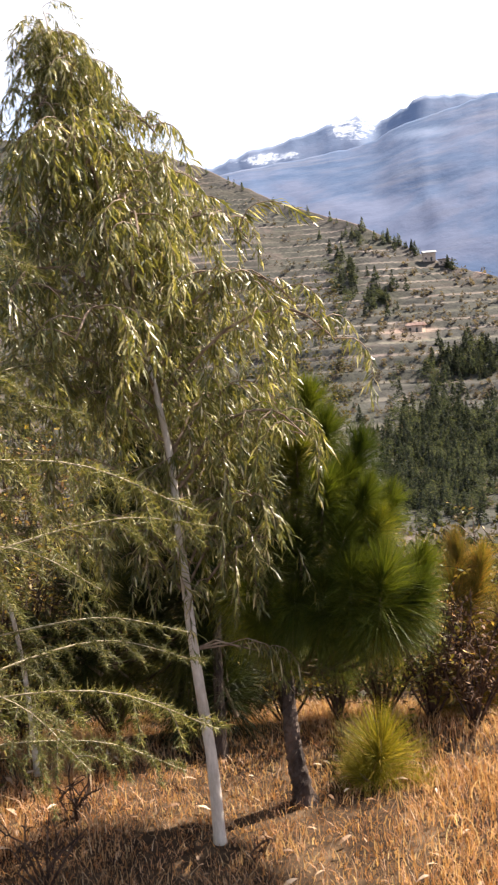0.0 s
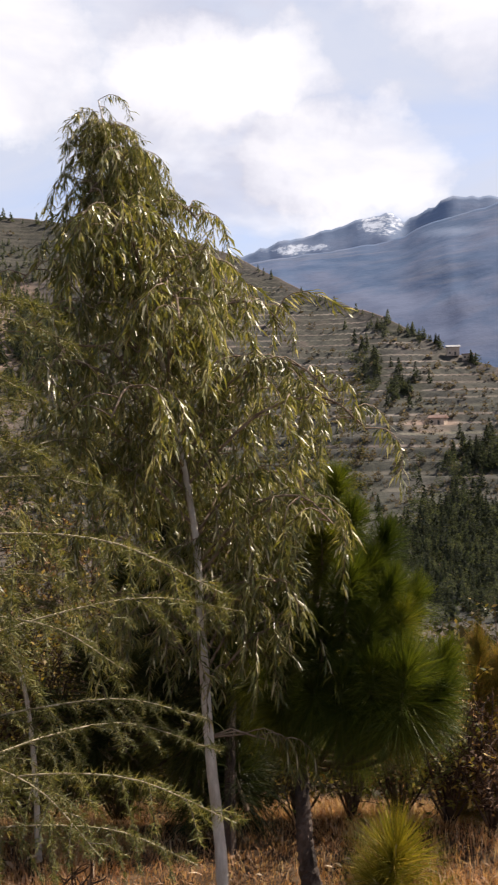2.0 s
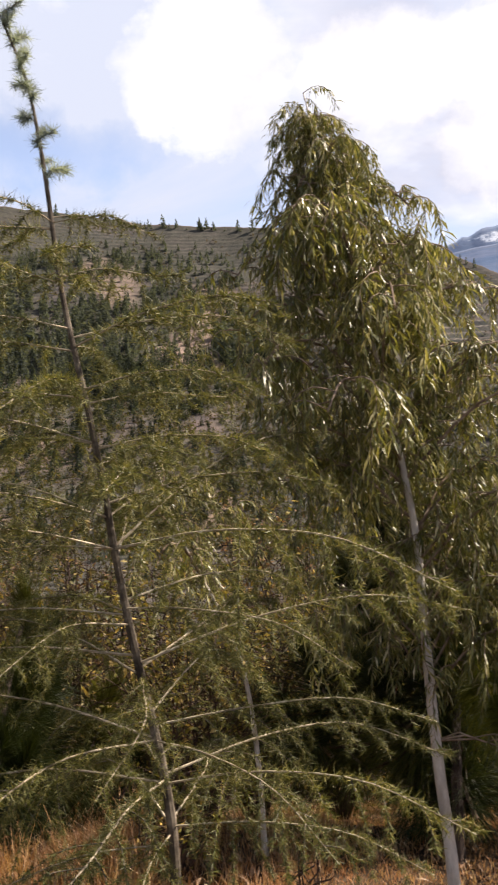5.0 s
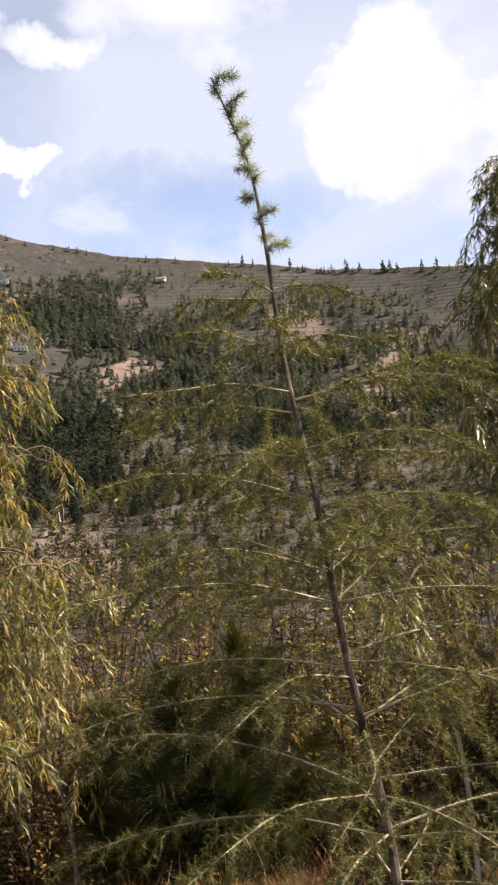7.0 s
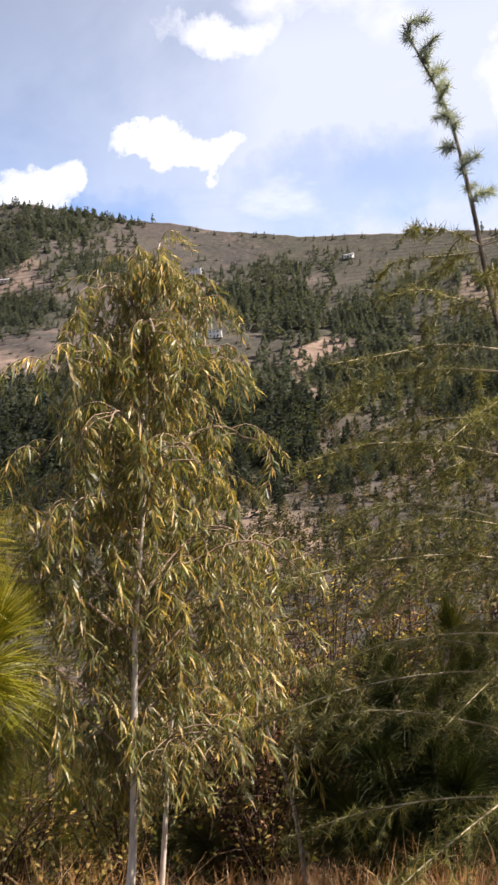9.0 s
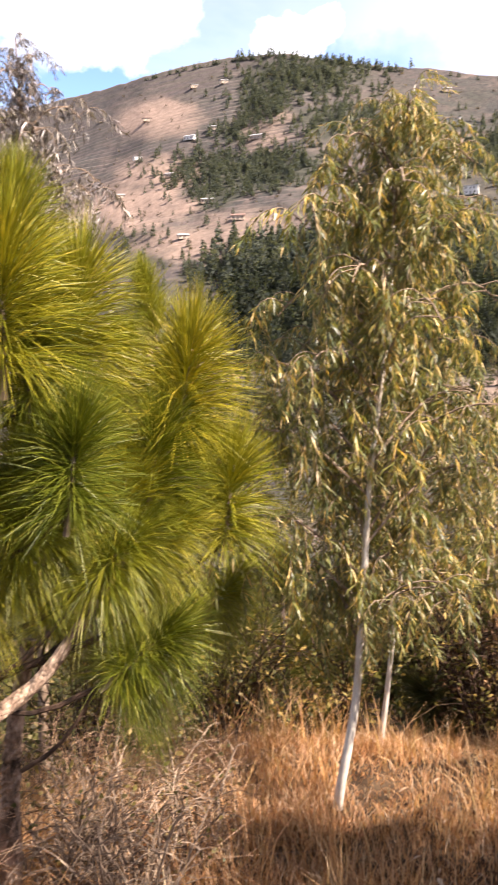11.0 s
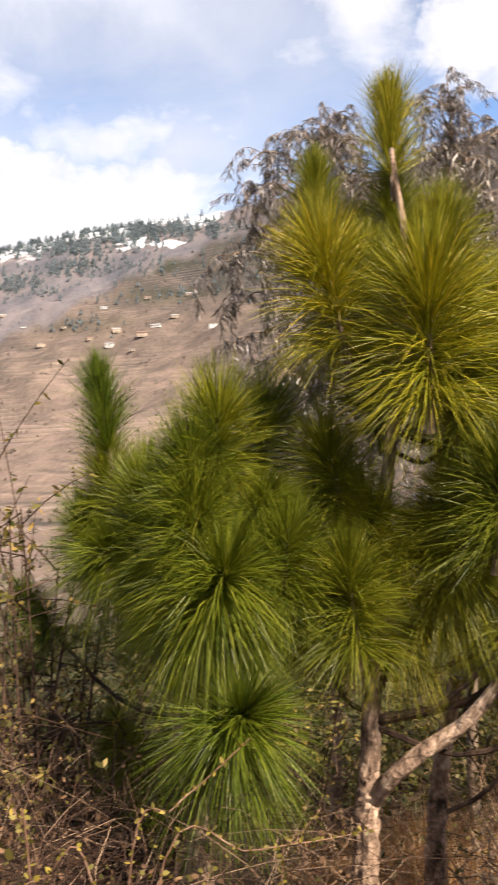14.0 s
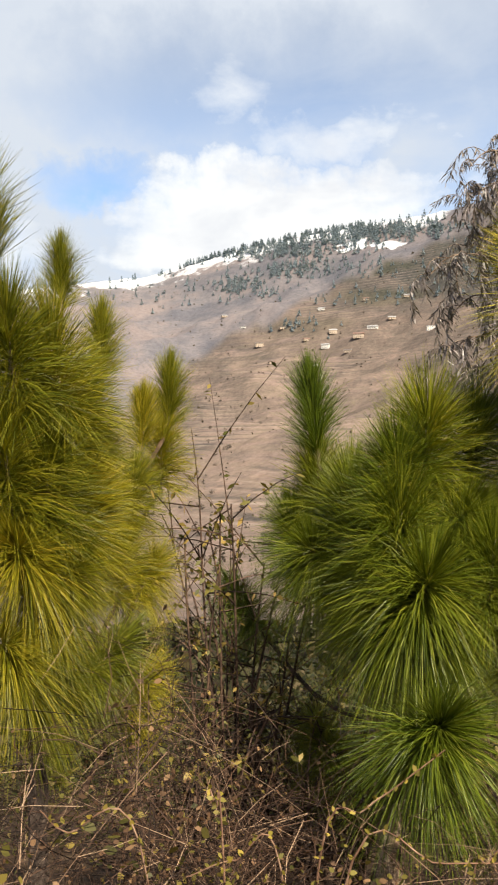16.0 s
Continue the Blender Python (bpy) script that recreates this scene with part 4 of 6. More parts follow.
DARK = [(0.2, 3.24, 1.45, 0.72, 3), (0.25, 3.19, 1.34, 0.72, 3), (0.14, 3.1, 1.29, 0.75, 3), (0.07, 3.2, 1.37, 0.7, 3), (0.36, 3.13, 1.27, 0.7, 3), (0.3, 3.08, 1.18, 0.7, 3), (0.36, 3.03, 1.12, 0.68, 3), (0.22, 2.99, 1.16, 0.75, 3), (0.45, 3.11, 1.08, 0.66, 3), (0.39, 3.02, 1.01, 0.7, 3), (0.28, 2.98, 1.0, 0.7, 3), (0.39, 2.92, 0.86, 0.85, 1), (0.54, 3.05, 0.87, 0.7, 3), (0.51, 2.95, 0.8, 0.72, 3), (0.29, 2.93, 0.87, 0.7, 1), (0.19, 2.94, 0.82, 0.7, 3), (0.13, 3.0, 0.98, 0.75, 3), (0.04, 3.1, 1.06, 0.75, 3), (-0.01, 3.1, 0.84, 0.75, 3), (0.1, 3.0, 0.78, 0.7, 2), (0.21, 2.97, 0.73, 0.62, 2), (0.32, 2.96, 0.73, 0.65, 2), (0.43, 2.97, 0.73, 0.62, 2), (-0.01, 3.1, 0.7, 0.7, 2), (-0.1, 3.3, 0.74, 0.75, 2), (0.08, 3.2, 0.63, 0.62, 2), (0.28, 3.14, 0.6, 0.55, 2), (-0.15, 3.35, 0.88, 0.75, 3)]
SPROUT = [(0.4, 3.33, 0.09, 1.1, 1), (0.33, 3.28, 0.01, 0.78, 2), (0.51, 3.26, -0.04, 0.72, 2)]
RUST = [(1.0, 4.08, 0.61, 0.9, 0), (0.86, 4.06, 0.51, 1.0, 3), (1.0, 3.98, 0.05, 1.1, 3), (0.87, 4.01, 0.13, 1.1, 3), (0.9, 4.1, 0.67, 0.9, 0), (0.94, 4.09, 0.45, 1.0, 3), (0.81, 4.02, 0.32, 1.0, 3), (1.02, 4.08, 0.2, 1.0, 3), (0.8, 4.02, -0.0, 1.0, 2), (0.94, 3.99, -0.08, 1.0, 2), (1.11, 4.05, 0.39, 1.0, 3), (1.17, 4.03, -0.01, 1.1, 2), (0.86, 4.01, -0.24, 0.9, 2)]
SHADE = [(-2.23, 3.35, 0.83, 1.2, 3), (-2.07, 3.56, 0.69, 1.2, 3), (-1.99, 3.71, 0.48, 1.2, 3), (-2.36, 3.27, 0.58, 1.2, 2), (-1.86, 3.66, 0.24, 1.2, 2), (-2.19, 3.38, 0.32, 1.2, 2), (-1.75, 3.82, 0.5, 1.1, 3), (-2.41, 3.23, 0.25, 1.1, 2), (-2.06, 3.68, 0.97, 1.1, 0), (-2.0, 3.48, 0.21, 1.2, 2), (-2.5, 3.29, 0.66, 1.2, 3), (-2.23, 3.23, 0.46, 1.2, 3), (-2.32, 3.17, 0.24, 1.2, 3), (-2.03, 3.35, 0.44, 1.2, 3), (-1.99, 3.71, 0.79, 1.2, 3), (-1.67, 3.85, 0.19, 1.2, 3), (-1.54, 3.91, 0.06, 1.2, 3), (-2.58, 3.23, 0.38, 1.2, 3)]
# GLOOM: upper tufts, hidden by the eucalyptus crown, are added to cast shade.
GLOOM = [(-0.34, 3.88, 0.69, 1.2, 3), (-0.18, 3.9, 0.5, 1.2, 3), (-0.48, 3.87, 0.45, 1.2, 2), (-0.6, 3.95, 0.62, 1.2, 3), (-0.15, 3.9, 0.27, 1.2, 2), (-0.4, 3.88, 0.24, 1.2, 2), (-0.2, 3.9, 0.91, 1.1, 0), (-0.75, 3.93, 0.35, 1.1, 2), (-0.25, 3.89, 1.82, 1.1, 0), (-0.35, 3.88, 1.54, 1.2, 3), (-0.17, 3.9, 1.38, 1.2, 3), (-0.52, 3.92, 1.3, 1.2, 3), (-0.32, 3.84, 1.17, 1.2, 3), (-0.09, 3.9, 1.07, 1.2, 3), (-0.64, 3.9, 1.01, 1.2, 3), (-0.47, 3.87, 0.88, 1.2, 3), (-0.82, 3.92, 0.67, 1.2, 3), (-0.96, 3.88, 0.46, 1.2, 2)]
OLIVE = [(-3.92, 2.66, 0.35, 1.2, 3), (-3.86, 2.91, 0.2, 1.2, 3), (-3.88, 2.72, -0.07, 1.2, 2), (-3.79, 3.0, -0.05, 1.2, 2), (-3.99, 2.57, -0.24, 1.1, 2), (-3.91, 2.85, 0.56, 1.1, 0), (-3.76, 3.18, 0.1, 1.2, 3)]
OLIVE2 = [(-3.32, 3.49, 0.13, 1.2, 3), (-3.25, 3.68, 0.26, 1.2, 3), (-3.41, 3.4, -0.11, 1.2, 2), (-3.26, 3.54, -0.2, 1.2, 2), (-3.17, 3.75, -0.04, 1.2, 2), (-3.27, 3.67, 0.53, 1.1, 0)]
EUC_A = [(-0.21, 2.94, 0.0), (-0.22, 2.94, 0.29), (-0.25, 2.94, 0.66), (-0.27, 2.94, 1.09), (-0.28, 2.94, 1.31), (-0.32, 2.93, 1.59), (-0.39, 2.92, 1.96), (-0.48, 2.93, 2.36), (-0.57, 2.93, 2.76)]
EUC_B = [(-2.63, 2.08, -0.03), (-2.56, 2.04, 0.1), (-2.51, 2.09, 0.45), (-2.49, 2.13, 0.9), (-2.46, 2.15, 1.26), (-2.41, 2.21, 1.78), (-2.39, 2.25, 2.27), (-2.36, 2.32, 2.56)]
EUC_B2 = [(-2.98, 2.63, -0.07), (-2.94, 2.67, 0.29), (-2.91, 2.71, 0.64), (-2.85, 2.76, 1.01), (-2.78, 2.83, 1.6)]
EUC_C = [(-0.96, 3.47, 0.13), (-0.97, 3.47, 0.38), (-1.0, 3.46, 0.69), (-1.06, 3.44, 0.92), (-1.21, 3.39, 1.26), (-1.3, 3.36, 1.57)]
EUC_C2 = [(-2.67, 3.25, -0.02), (-2.7, 3.23, 0.28), (-2.75, 3.18, 0.54), (-2.77, 3.17, 0.7), (-2.75, 3.19, 1.11)]
EUC_D = [(-4.52, 0.99, 0.25), (-4.5, 1.09, 1.36), (-4.49, 1.11, 2.23), (-4.49, 1.12, 2.84), (-4.49, 1.12, 3.14)]
DEO = [(-0.79, 2.05, 0.53), (-0.82, 2.04, 0.81), (-0.89, 2.01, 1.24), (-0.921, 1.945, 1.64), (-0.975, 1.927, 1.97), (-0.996, 1.912, 2.235), (-1.023, 1.898, 2.45), (-1.067, 1.876, 2.595), (-1.1, 1.865, 2.69)]
BIGT = [(-2.51, 0.59, 0.2), (-2.5, 0.62, 0.49), (-2.49, 0.64, 0.72), (-2.48, 0.68, 1.17), (-2.45, 0.76, 1.68), (-2.44, 0.8, 2.0), (-2.45, 0.78, 2.3)]
BIGT2 = [(-2.68, 0.86, 0.02), (-2.68, 0.87, 0.35), (-2.67, 0.9, 0.61), (-2.65, 0.95, 0.86)]
DARKT = [(0.1, 3.2, -0.04), (0.07, 3.2, 0.15), (0.06, 3.2, 0.34), (0.07, 3.3, 0.52), (0.13, 3.3, 1.06), (0.18, 3.29, 1.43)]
STEM2 = [(-0.23, 3.59, -0.02), (-0.22, 3.69, 0.34), (-0.21, 3.84, 0.74), (-0.24, 3.89, 1.36), (-0.25, 3.89, 1.77)]
BOUGH = [(-2.49, 0.64, 0.61), (-2.42, 0.69, 0.7), (-2.39, 0.79, 0.78), (-2.36, 0.87, 0.84), (-2.31, 0.98, 0.99), (-2.26, 1.08, 1.15)]
BIG2 = [(-2.66, 1.3, 0.78, 0.72, 2), (-2.8, 1.13, 0.97, 0.8, 2)]
BACKT = [(-3.44, 1.83, 0.03), (-3.43, 1.85, 0.87), (-3.43, 1.84, 1.57), (-3.43, 1.84, 1.94)]
MIDT = [(-2.69, 0.19, 0.27), (-2.66, 0.17, 0.8), (-3.0, 0.03, 1.17), (-3.02, -0.0, 1.4), (-2.98, -0.0, 1.69)]
LEFTT = [(-2.27, -0.68, 0.51), (-2.28, -0.66, 0.91), (-2.24, -0.63, 1.32), (-2.25, -0.61, 1.65), (-2.2, -0.58, 1.83)]
SPROUTT = [(0.31, 3.29, -0.06), (0.34, 3.28, -0.01), (0.39, 3.33, 0.06)]
RUSTT = [(0.84, 4.01, -0.52), (0.87, 4.01, -0.03), (0.89, 4.05, 0.35), (0.9, 4.1, 0.63)]
SHADET = [(-2.15, 3.4, -0.15), (-2.12, 3.42, 0.17), (-2.07, 3.44, 0.53), (-2.07, 3.67, 0.92)]
OLIVET = [(-3.86, 2.75, -0.66), (-3.85, 2.77, -0.13), (-3.91, 2.85, 0.5)]
OLIVET2 = [(-3.27, 3.53, -0.62), (-3.23, 3.56, -0.01), (-3.27, 3.66, 0.47)]
EUC_D2 = [(-4.5, 1.7, 0.13), (-4.47, 1.78, 1.59), (-4.46, 1.81, 2.45), (-4.47, 1.78, 2.96), (-4.47, 1.77, 3.29)]
BRAMBLES = [[(-1.79, -0.08, 0.75), (-1.8, 0.01, 0.85), (-1.8, 0.09, 0.94), (-1.81, 0.15, 0.98), (-1.83, 0.24, 1.04)], [(-1.69, -0.1, 0.82), (-1.7, 0.06, 0.88), (-1.69, 0.21, 0.9), (-1.76, 0.36, 0.87), (-1.84, 0.47, 0.84)], [(-1.69, -0.13, 0.83), (-1.69, -0.15, 0.93), (-1.69, -0.16, 0.99), (-1.73, -0.18, 1.02)], [(-1.69, 0.01, 0.81), (-1.69, -0.05, 0.87), (-1.69, -0.13, 0.9), (-1.67, -0.21, 0.88)], [(-1.67, -0.21, 0.79), (-1.66, -0.28, 0.92), (-1.63, -0.4, 0.97), (-1.62, -0.44, 1.01)], [(-1.88, 0.27, 0.65), (-1.88, 0.29, 0.74), (-1.87, 0.32, 0.82), (-1.91, 0.38, 0.86)]]

pine(BIGT, BIG, "young chir pine with long yellow-green needles and scaly forked trunk", PINE, BARK_PINE, 0.05, 0.006, 3,
     forks=[(BOUGH, 0.026, 0.012)])
pine(BIGT2, BIG2, "slender pine stem with flaky bark beside a bigger pine", PINE, BARK_PINE, 0.04, 0.02, 4)
pine(BACKT, BACK, "young pine with an upright green leader behind another pine", PINE, BARK_PINE, 0.04, 0.01, 5)
pine(MIDT, MID, "young chir pine with dense drooping green needle tufts", PINE_GREEN, BARK_PINE, 0.045, 0.011, 6)
pine(LEFTT, LEFT, "young chir pine with upright yellow-green shoots", PINE_GOLD, BARK_DARK, 0.03, 0.011, 7)
pine(DARKT, DARK, "dark green pine with a rugged trunk on dry grass", PINE_DARK, BARK_DARK, 0.045, 0.012, 8, fill=False)
pine(STEM2, GLOOM, "pine with a thin straight stem and shade-darkened needles", PINE_SHADED, BARK_DARK, 0.028, 0.01, 9)
pine(SPROUTT, SPROUT, "low pine seedling with a ball of yellow-green needles", PINE_YOUNG, BARK_PINE, 0.012, 0.006, 10)
pine(RUSTT, RUST, "olive and rusty young pine at the edge of the bank", PINE_RUST, BARK_DARK, 0.03, 0.01, 11)
pine(SHADET, SHADE, "pine with shade-darkened needles behind a cedar sapling", PINE_SHADED, BARK_DARK, 0.05, 0.012, 12)
pine(OLIVET, OLIVE, "olive-green young pine behind eucalyptus saplings", PINE_OLIVE, BARK_DARK, 0.03, 0.01, 13)
pine(OLIVET2, OLIVE2, "dull olive young pine below the grassy bank", PINE_OLIVE, BARK_DARK, 0.03, 0.01, 14)


# ---- eucalyptus saplings ----
def leaf_spray(seed, material, big=1.0):
    """A hanging twig with long sickle leaves; it leaves its branch along +x."""
    rnd = random.Random(seed)
    s = Shape()
    s.slot = 1
    tw = smooth_line([(0, 0, 0), (0.07, 0, 0.012), (0.13, rnd.uniform(-0.02, 0.02), -0.04), (0.15, rnd.uniform(-0.03, 0.03), -0.15)], 8)
    s.tube(tw, [0.0022 - 0.0015 * i / 7 for i in range(8)], 4)
    s.slot = 0
    for i in range(50):
        o = curve_at(tw, rnd.uniform(0.15, 1))
        a = rnd.uniform(0, 2 * math.pi)
        d = Vector((math.cos(a), math.sin(a), 0))
        l = rnd.uniform(0.035, 0.08) * big
        lean, bow = rnd.uniform(0.15, 0.95), rnd.uniform(0.1, 0.8)
        pts = []
        for q in (0, 0.45, 1.0):
            pts.append(o + d * l * (lean * q + bow * 0.5 * math.sin(q * 2.6)) * 0.8 - Vector((0, 0, 1)) * l * q * math.sqrt(max(0.1, 1 - lean * lean * 0.6)))
        w = rnd.uniform(0.005, 0.0085) * big
        across = Vector((-math.sin(a + rnd.uniform(-0.9, 0.9)), math.cos(a + rnd.uniform(-0.9, 0.9)), rnd.uniform(-0.3, 0.3))).normalized()
        s.blade(pts, (w * 0.25, w, 0), across)
    return s.mesh("leaf_spray", material, BARK_TWIG)


SPRAYS = {}


def eucalyptus(trunk, label, leaves, start, widths, per_branch=9, branches=18, r0=0.028, seed=1, lean=(0, 0), big=1.0, extra=(), bark=None, open_front=0.0):
    """widths: reach of the crown at even steps from its foot (share start of the stem) to its tip."""
    rnd = random.Random(seed)
    base = Vector(trunk[0])
    base.z = min(base.z, ground_z(base.x, base.y)) - 0.03
    line = [base] + [Vector(p) for p in trunk[1:]]
    root = thing("eucalyptus_tree", base, label, "eucalyptus", "eucalyptus saplings")
    s = Shape()
    pts = smooth_line([p - base for p in line], 40)
    s.tube(pts, [r0 * (1 - 0.9 * (i / 39) ** 0.9) * (1.25 if i == 0 else 1) for i in range(40)], 9, 0.05, rnd)
    part("trunk", s.mesh("trunk", bark or BARK_EUC, smooth=True), root)
    if leaves.name not in SPRAYS:
        SPRAYS[leaves.name] = [leaf_spray(30 + k, leaves, big) for k in range(7)]
    kit = SPRAYS[leaves.name]
    height = (line[-1] - base).length
    for k in range(branches):
        f = (k + rnd.uniform(0.1, 0.9)) / branches
        at_s = start + (1 - start) * f
        foot = curve_at(line, min(at_s, 0.985) - 0.03)
        w = np.interp(f, np.linspace(0, 1, len(widths)), widths) * rnd.uniform(0.75, 1.15)
        az = k * 2.4 + rnd.uniform(-0.5, 0.5)
        if open_front and f < open_front and Vector((math.cos(az), math.sin(az))).dot(-base.xy.normalized()) > 0.45:
            az += math.pi * 0.75
        d = Vector((math.cos(az) + lean[0] * (1 - f), math.sin(az) + lean[1] * (1 - f), 0)) * w
        up = 0.03 + 0.5 * w
        pts = smooth_line([Vector((0, 0, 0)), d * 0.45 + Vector((0, 0, up * 0.75)), d * 0.85 + Vector((0, 0, up * 0.9)), d * 1.1 + Vector((0, 0, up * 0.55))], 10)
        b = Shape()
        b.tube(pts, [0.003 + 0.005 * w * (1 - i / 9) for i in range(10)], 5)
        limb = part("branch", b.mesh("branch", BARK_TWIG), root, Matrix.Translation(foot - base))
        for j in range(per_branch):
            q = (j + rnd.random()) / per_branch
            p = curve_at(pts, 0.18 + 0.82 * q)
            m = Matrix.Translation(p) @ Matrix.Rotation(rnd.uniform(0, 6.28), 4, "Z") @ Matrix.Rotation(rnd.gauss(0, 0.28), 4, "Y")
            g = rnd.uniform(0.8, 1.2) * (1.0 if f < 0.75 else 1.0 - 1.6 * (f - 0.75))
            part("leaf_spray", rnd.choice(kit), limb, m @ Matrix.Diagonal((g, g, g, 1)))
    for k in range(6):
        m = Matrix.Translation(line[-1] - base - Vector((0, 0, 0.02 * k))) @ Matrix.Rotation(k * 1.1, 4, "Z") @ Matrix.Rotation(rnd.uniform(-0.8, 0.1), 4, "Y") @ Matrix.Diagonal((0.6, 0.6, 0.6, 1))
        part("leaf_spray", rnd.choice(kit), root, m)
    for p in extra:
        p = Vector(p)
        foot = min(line, key=lambda q: abs(q.z - p.z))
        b = Shape()
        b.tube([Vector((0, 0, 0)), (p - foot) * 0.6 + Vector((0, 0, 0.02)), p - foot], (0.004, 0.003, 0.002), 4)
        limb = part("branch", b.mesh("branch", BARK_TWIG), root, Matrix.Translation(foot - base))
        part("leaf_spray", kit[0], limb, Matrix.Translation(p - foot))
    return root


eucalyptus(EUC_A, "slender leaning eucalyptus sapling with pale trunk and drooping olive leaves", EUC, 0.33, [0.34, 0.45, 0.50, 0.50, 0.45, 0.37, 0.25, 0.12, 0.03], 15, 60, 0.023, 21, big=0.88, lean=(-0.04, 0), extra=[(-0.10, 2.94, 0.66), (-0.04, 2.95, 0.64), (-0.13, 2.95, 0.67)], open_front=0.36)
eucalyptus(EUC_B, "eucalyptus sapling with thin white trunk and yellowing leaves", EUC_GOLD, 0.28, [0.30, 0.47, 0.51, 0.48, 0.40, 0.31, 0.2, 0.08], 14, 50, 0.021, 22, big=0.9, open_front=0.45)
eucalyptus(EUC_B2, "thin pale eucalyptus sapling behind another sapling", EUC_GOLD, 0.5, [0.2, 0.35, 0.3, 0.1], 7, 9, 0.014, 23)
eucalyptus(EUC_C, "thin crooked pale eucalyptus stem among cedar branches", EUC, 0.55, [0.2, 0.3, 0.25, 0.1], 5, 7, 0.013, 24)
eucalyptus(EUC_C2, "small forked pale sapling with rusty leaves", EUC_GOLD, 0.45, [0.22, 0.3, 0.28, 0.12], 7, 8, 0.012, 25)
eucalyptus(EUC_D, "eucalyptus crown with drooping grey-brown leaves behind pines", EUC_GREY, 0.5, [0.42, 0.48, 0.48, 0.46, 0.36, 0.14], 14, 44, 0.03, 26, bark=BARK_TWIG)
eucalyptus(EUC_D2, "tall eucalyptus with hanging grey-pink leaves behind a pine", EUC_GREY, 0.5, [0.4, 0.46, 0.42, 0.38, 0.3, 0.1], 11, 30, 0.03, 27, bark=BARK_TWIG)


# ---- the cedar sapling ----
def cedar_branch(seed, length, needles, twigs=15):
    """A nearly straight branch along +x, with hanging side twigs thinly set with short needles."""
    rnd = random.Random(seed)
    s = Shape()
    s.slot = 1
    main = smooth_line([(0, 0, 0), (length * 0.35, rnd.uniform(-0.03, 0.03), length * 0.06), (length * 0.7, rnd.uniform(-0.05, 0.05), length * 0.05), (length, rnd.uniform(-0.06, 0.06), length * rnd.uniform(-0.08, 0.05))], 14)
    s.tube(main, [0.0010 + 0.0030 * length * (1 - i / 13) for i in range(14)], 5)
    lines = [(main, 0.01, 0.010)]
    for k in range(twigs):
        q = 0.14 + 0.82 * (k + rnd.random()) / twigs
        o = curve_at(main, q)
        side = 1 if k % 2 else -1
        l = length * (0.20 * (1 - q) + 0.085) * rnd.uniform(0.5, 1.25)
        d = Vector((rnd.uniform(0.2, 1.0), side * rnd.uniform(0.1, 0.95), rnd.uniform(-0.3, 0.15))).normalized() * l
        tw = smooth_line([o, o + d * 0.5 - Vector((0, 0, 0.08 * l)), o + d + Vector((0, 0, -l * rnd.uniform(0.3, 0.9)))], 6)
        s.slot = 2
        s.tube(tw, [0.0014 - 0.001 * i / 5 for i in range(6)], 4)
        lines.append((tw, 0.0, 0.009))
    s.slot = 0
    for line, skip, gap in lines:
        total = sum((b - a).length for a, b in zip(line, line[1:]))
        n = max(3, int(total / min(gap, length * 0.08)))
        for i in range(n):
            q = (i + rnd.random()) / n
            if q < skip * 8:
                continue
            o = curve_at(line, q)
            ahead = (curve_at(line, min(1, q + 0.05)) - curve_at(line, max(0, q - 0.05))).normalized()
            for j in range(10):
                d = (Vector((rnd.gauss(0, 1), rnd.gauss(0, 1), rnd.gauss(0, 1) - 0.25)).normalized() + ahead * 0.45).normalized()
                l = rnd.uniform(0.014, 0.03) * (1.25 if needles is CEDAR_TIP else 1.0)
                across = d.cross(Vector((rnd.gauss(0, 1), rnd.gauss(0, 1), rnd.gauss(0, 1)))).normalized()
                s.blade([o, o + d * l], (0.0019, 0), across)
    return s.mesh("branch", needles, TWIG_PALE, BARK_CEDAR)


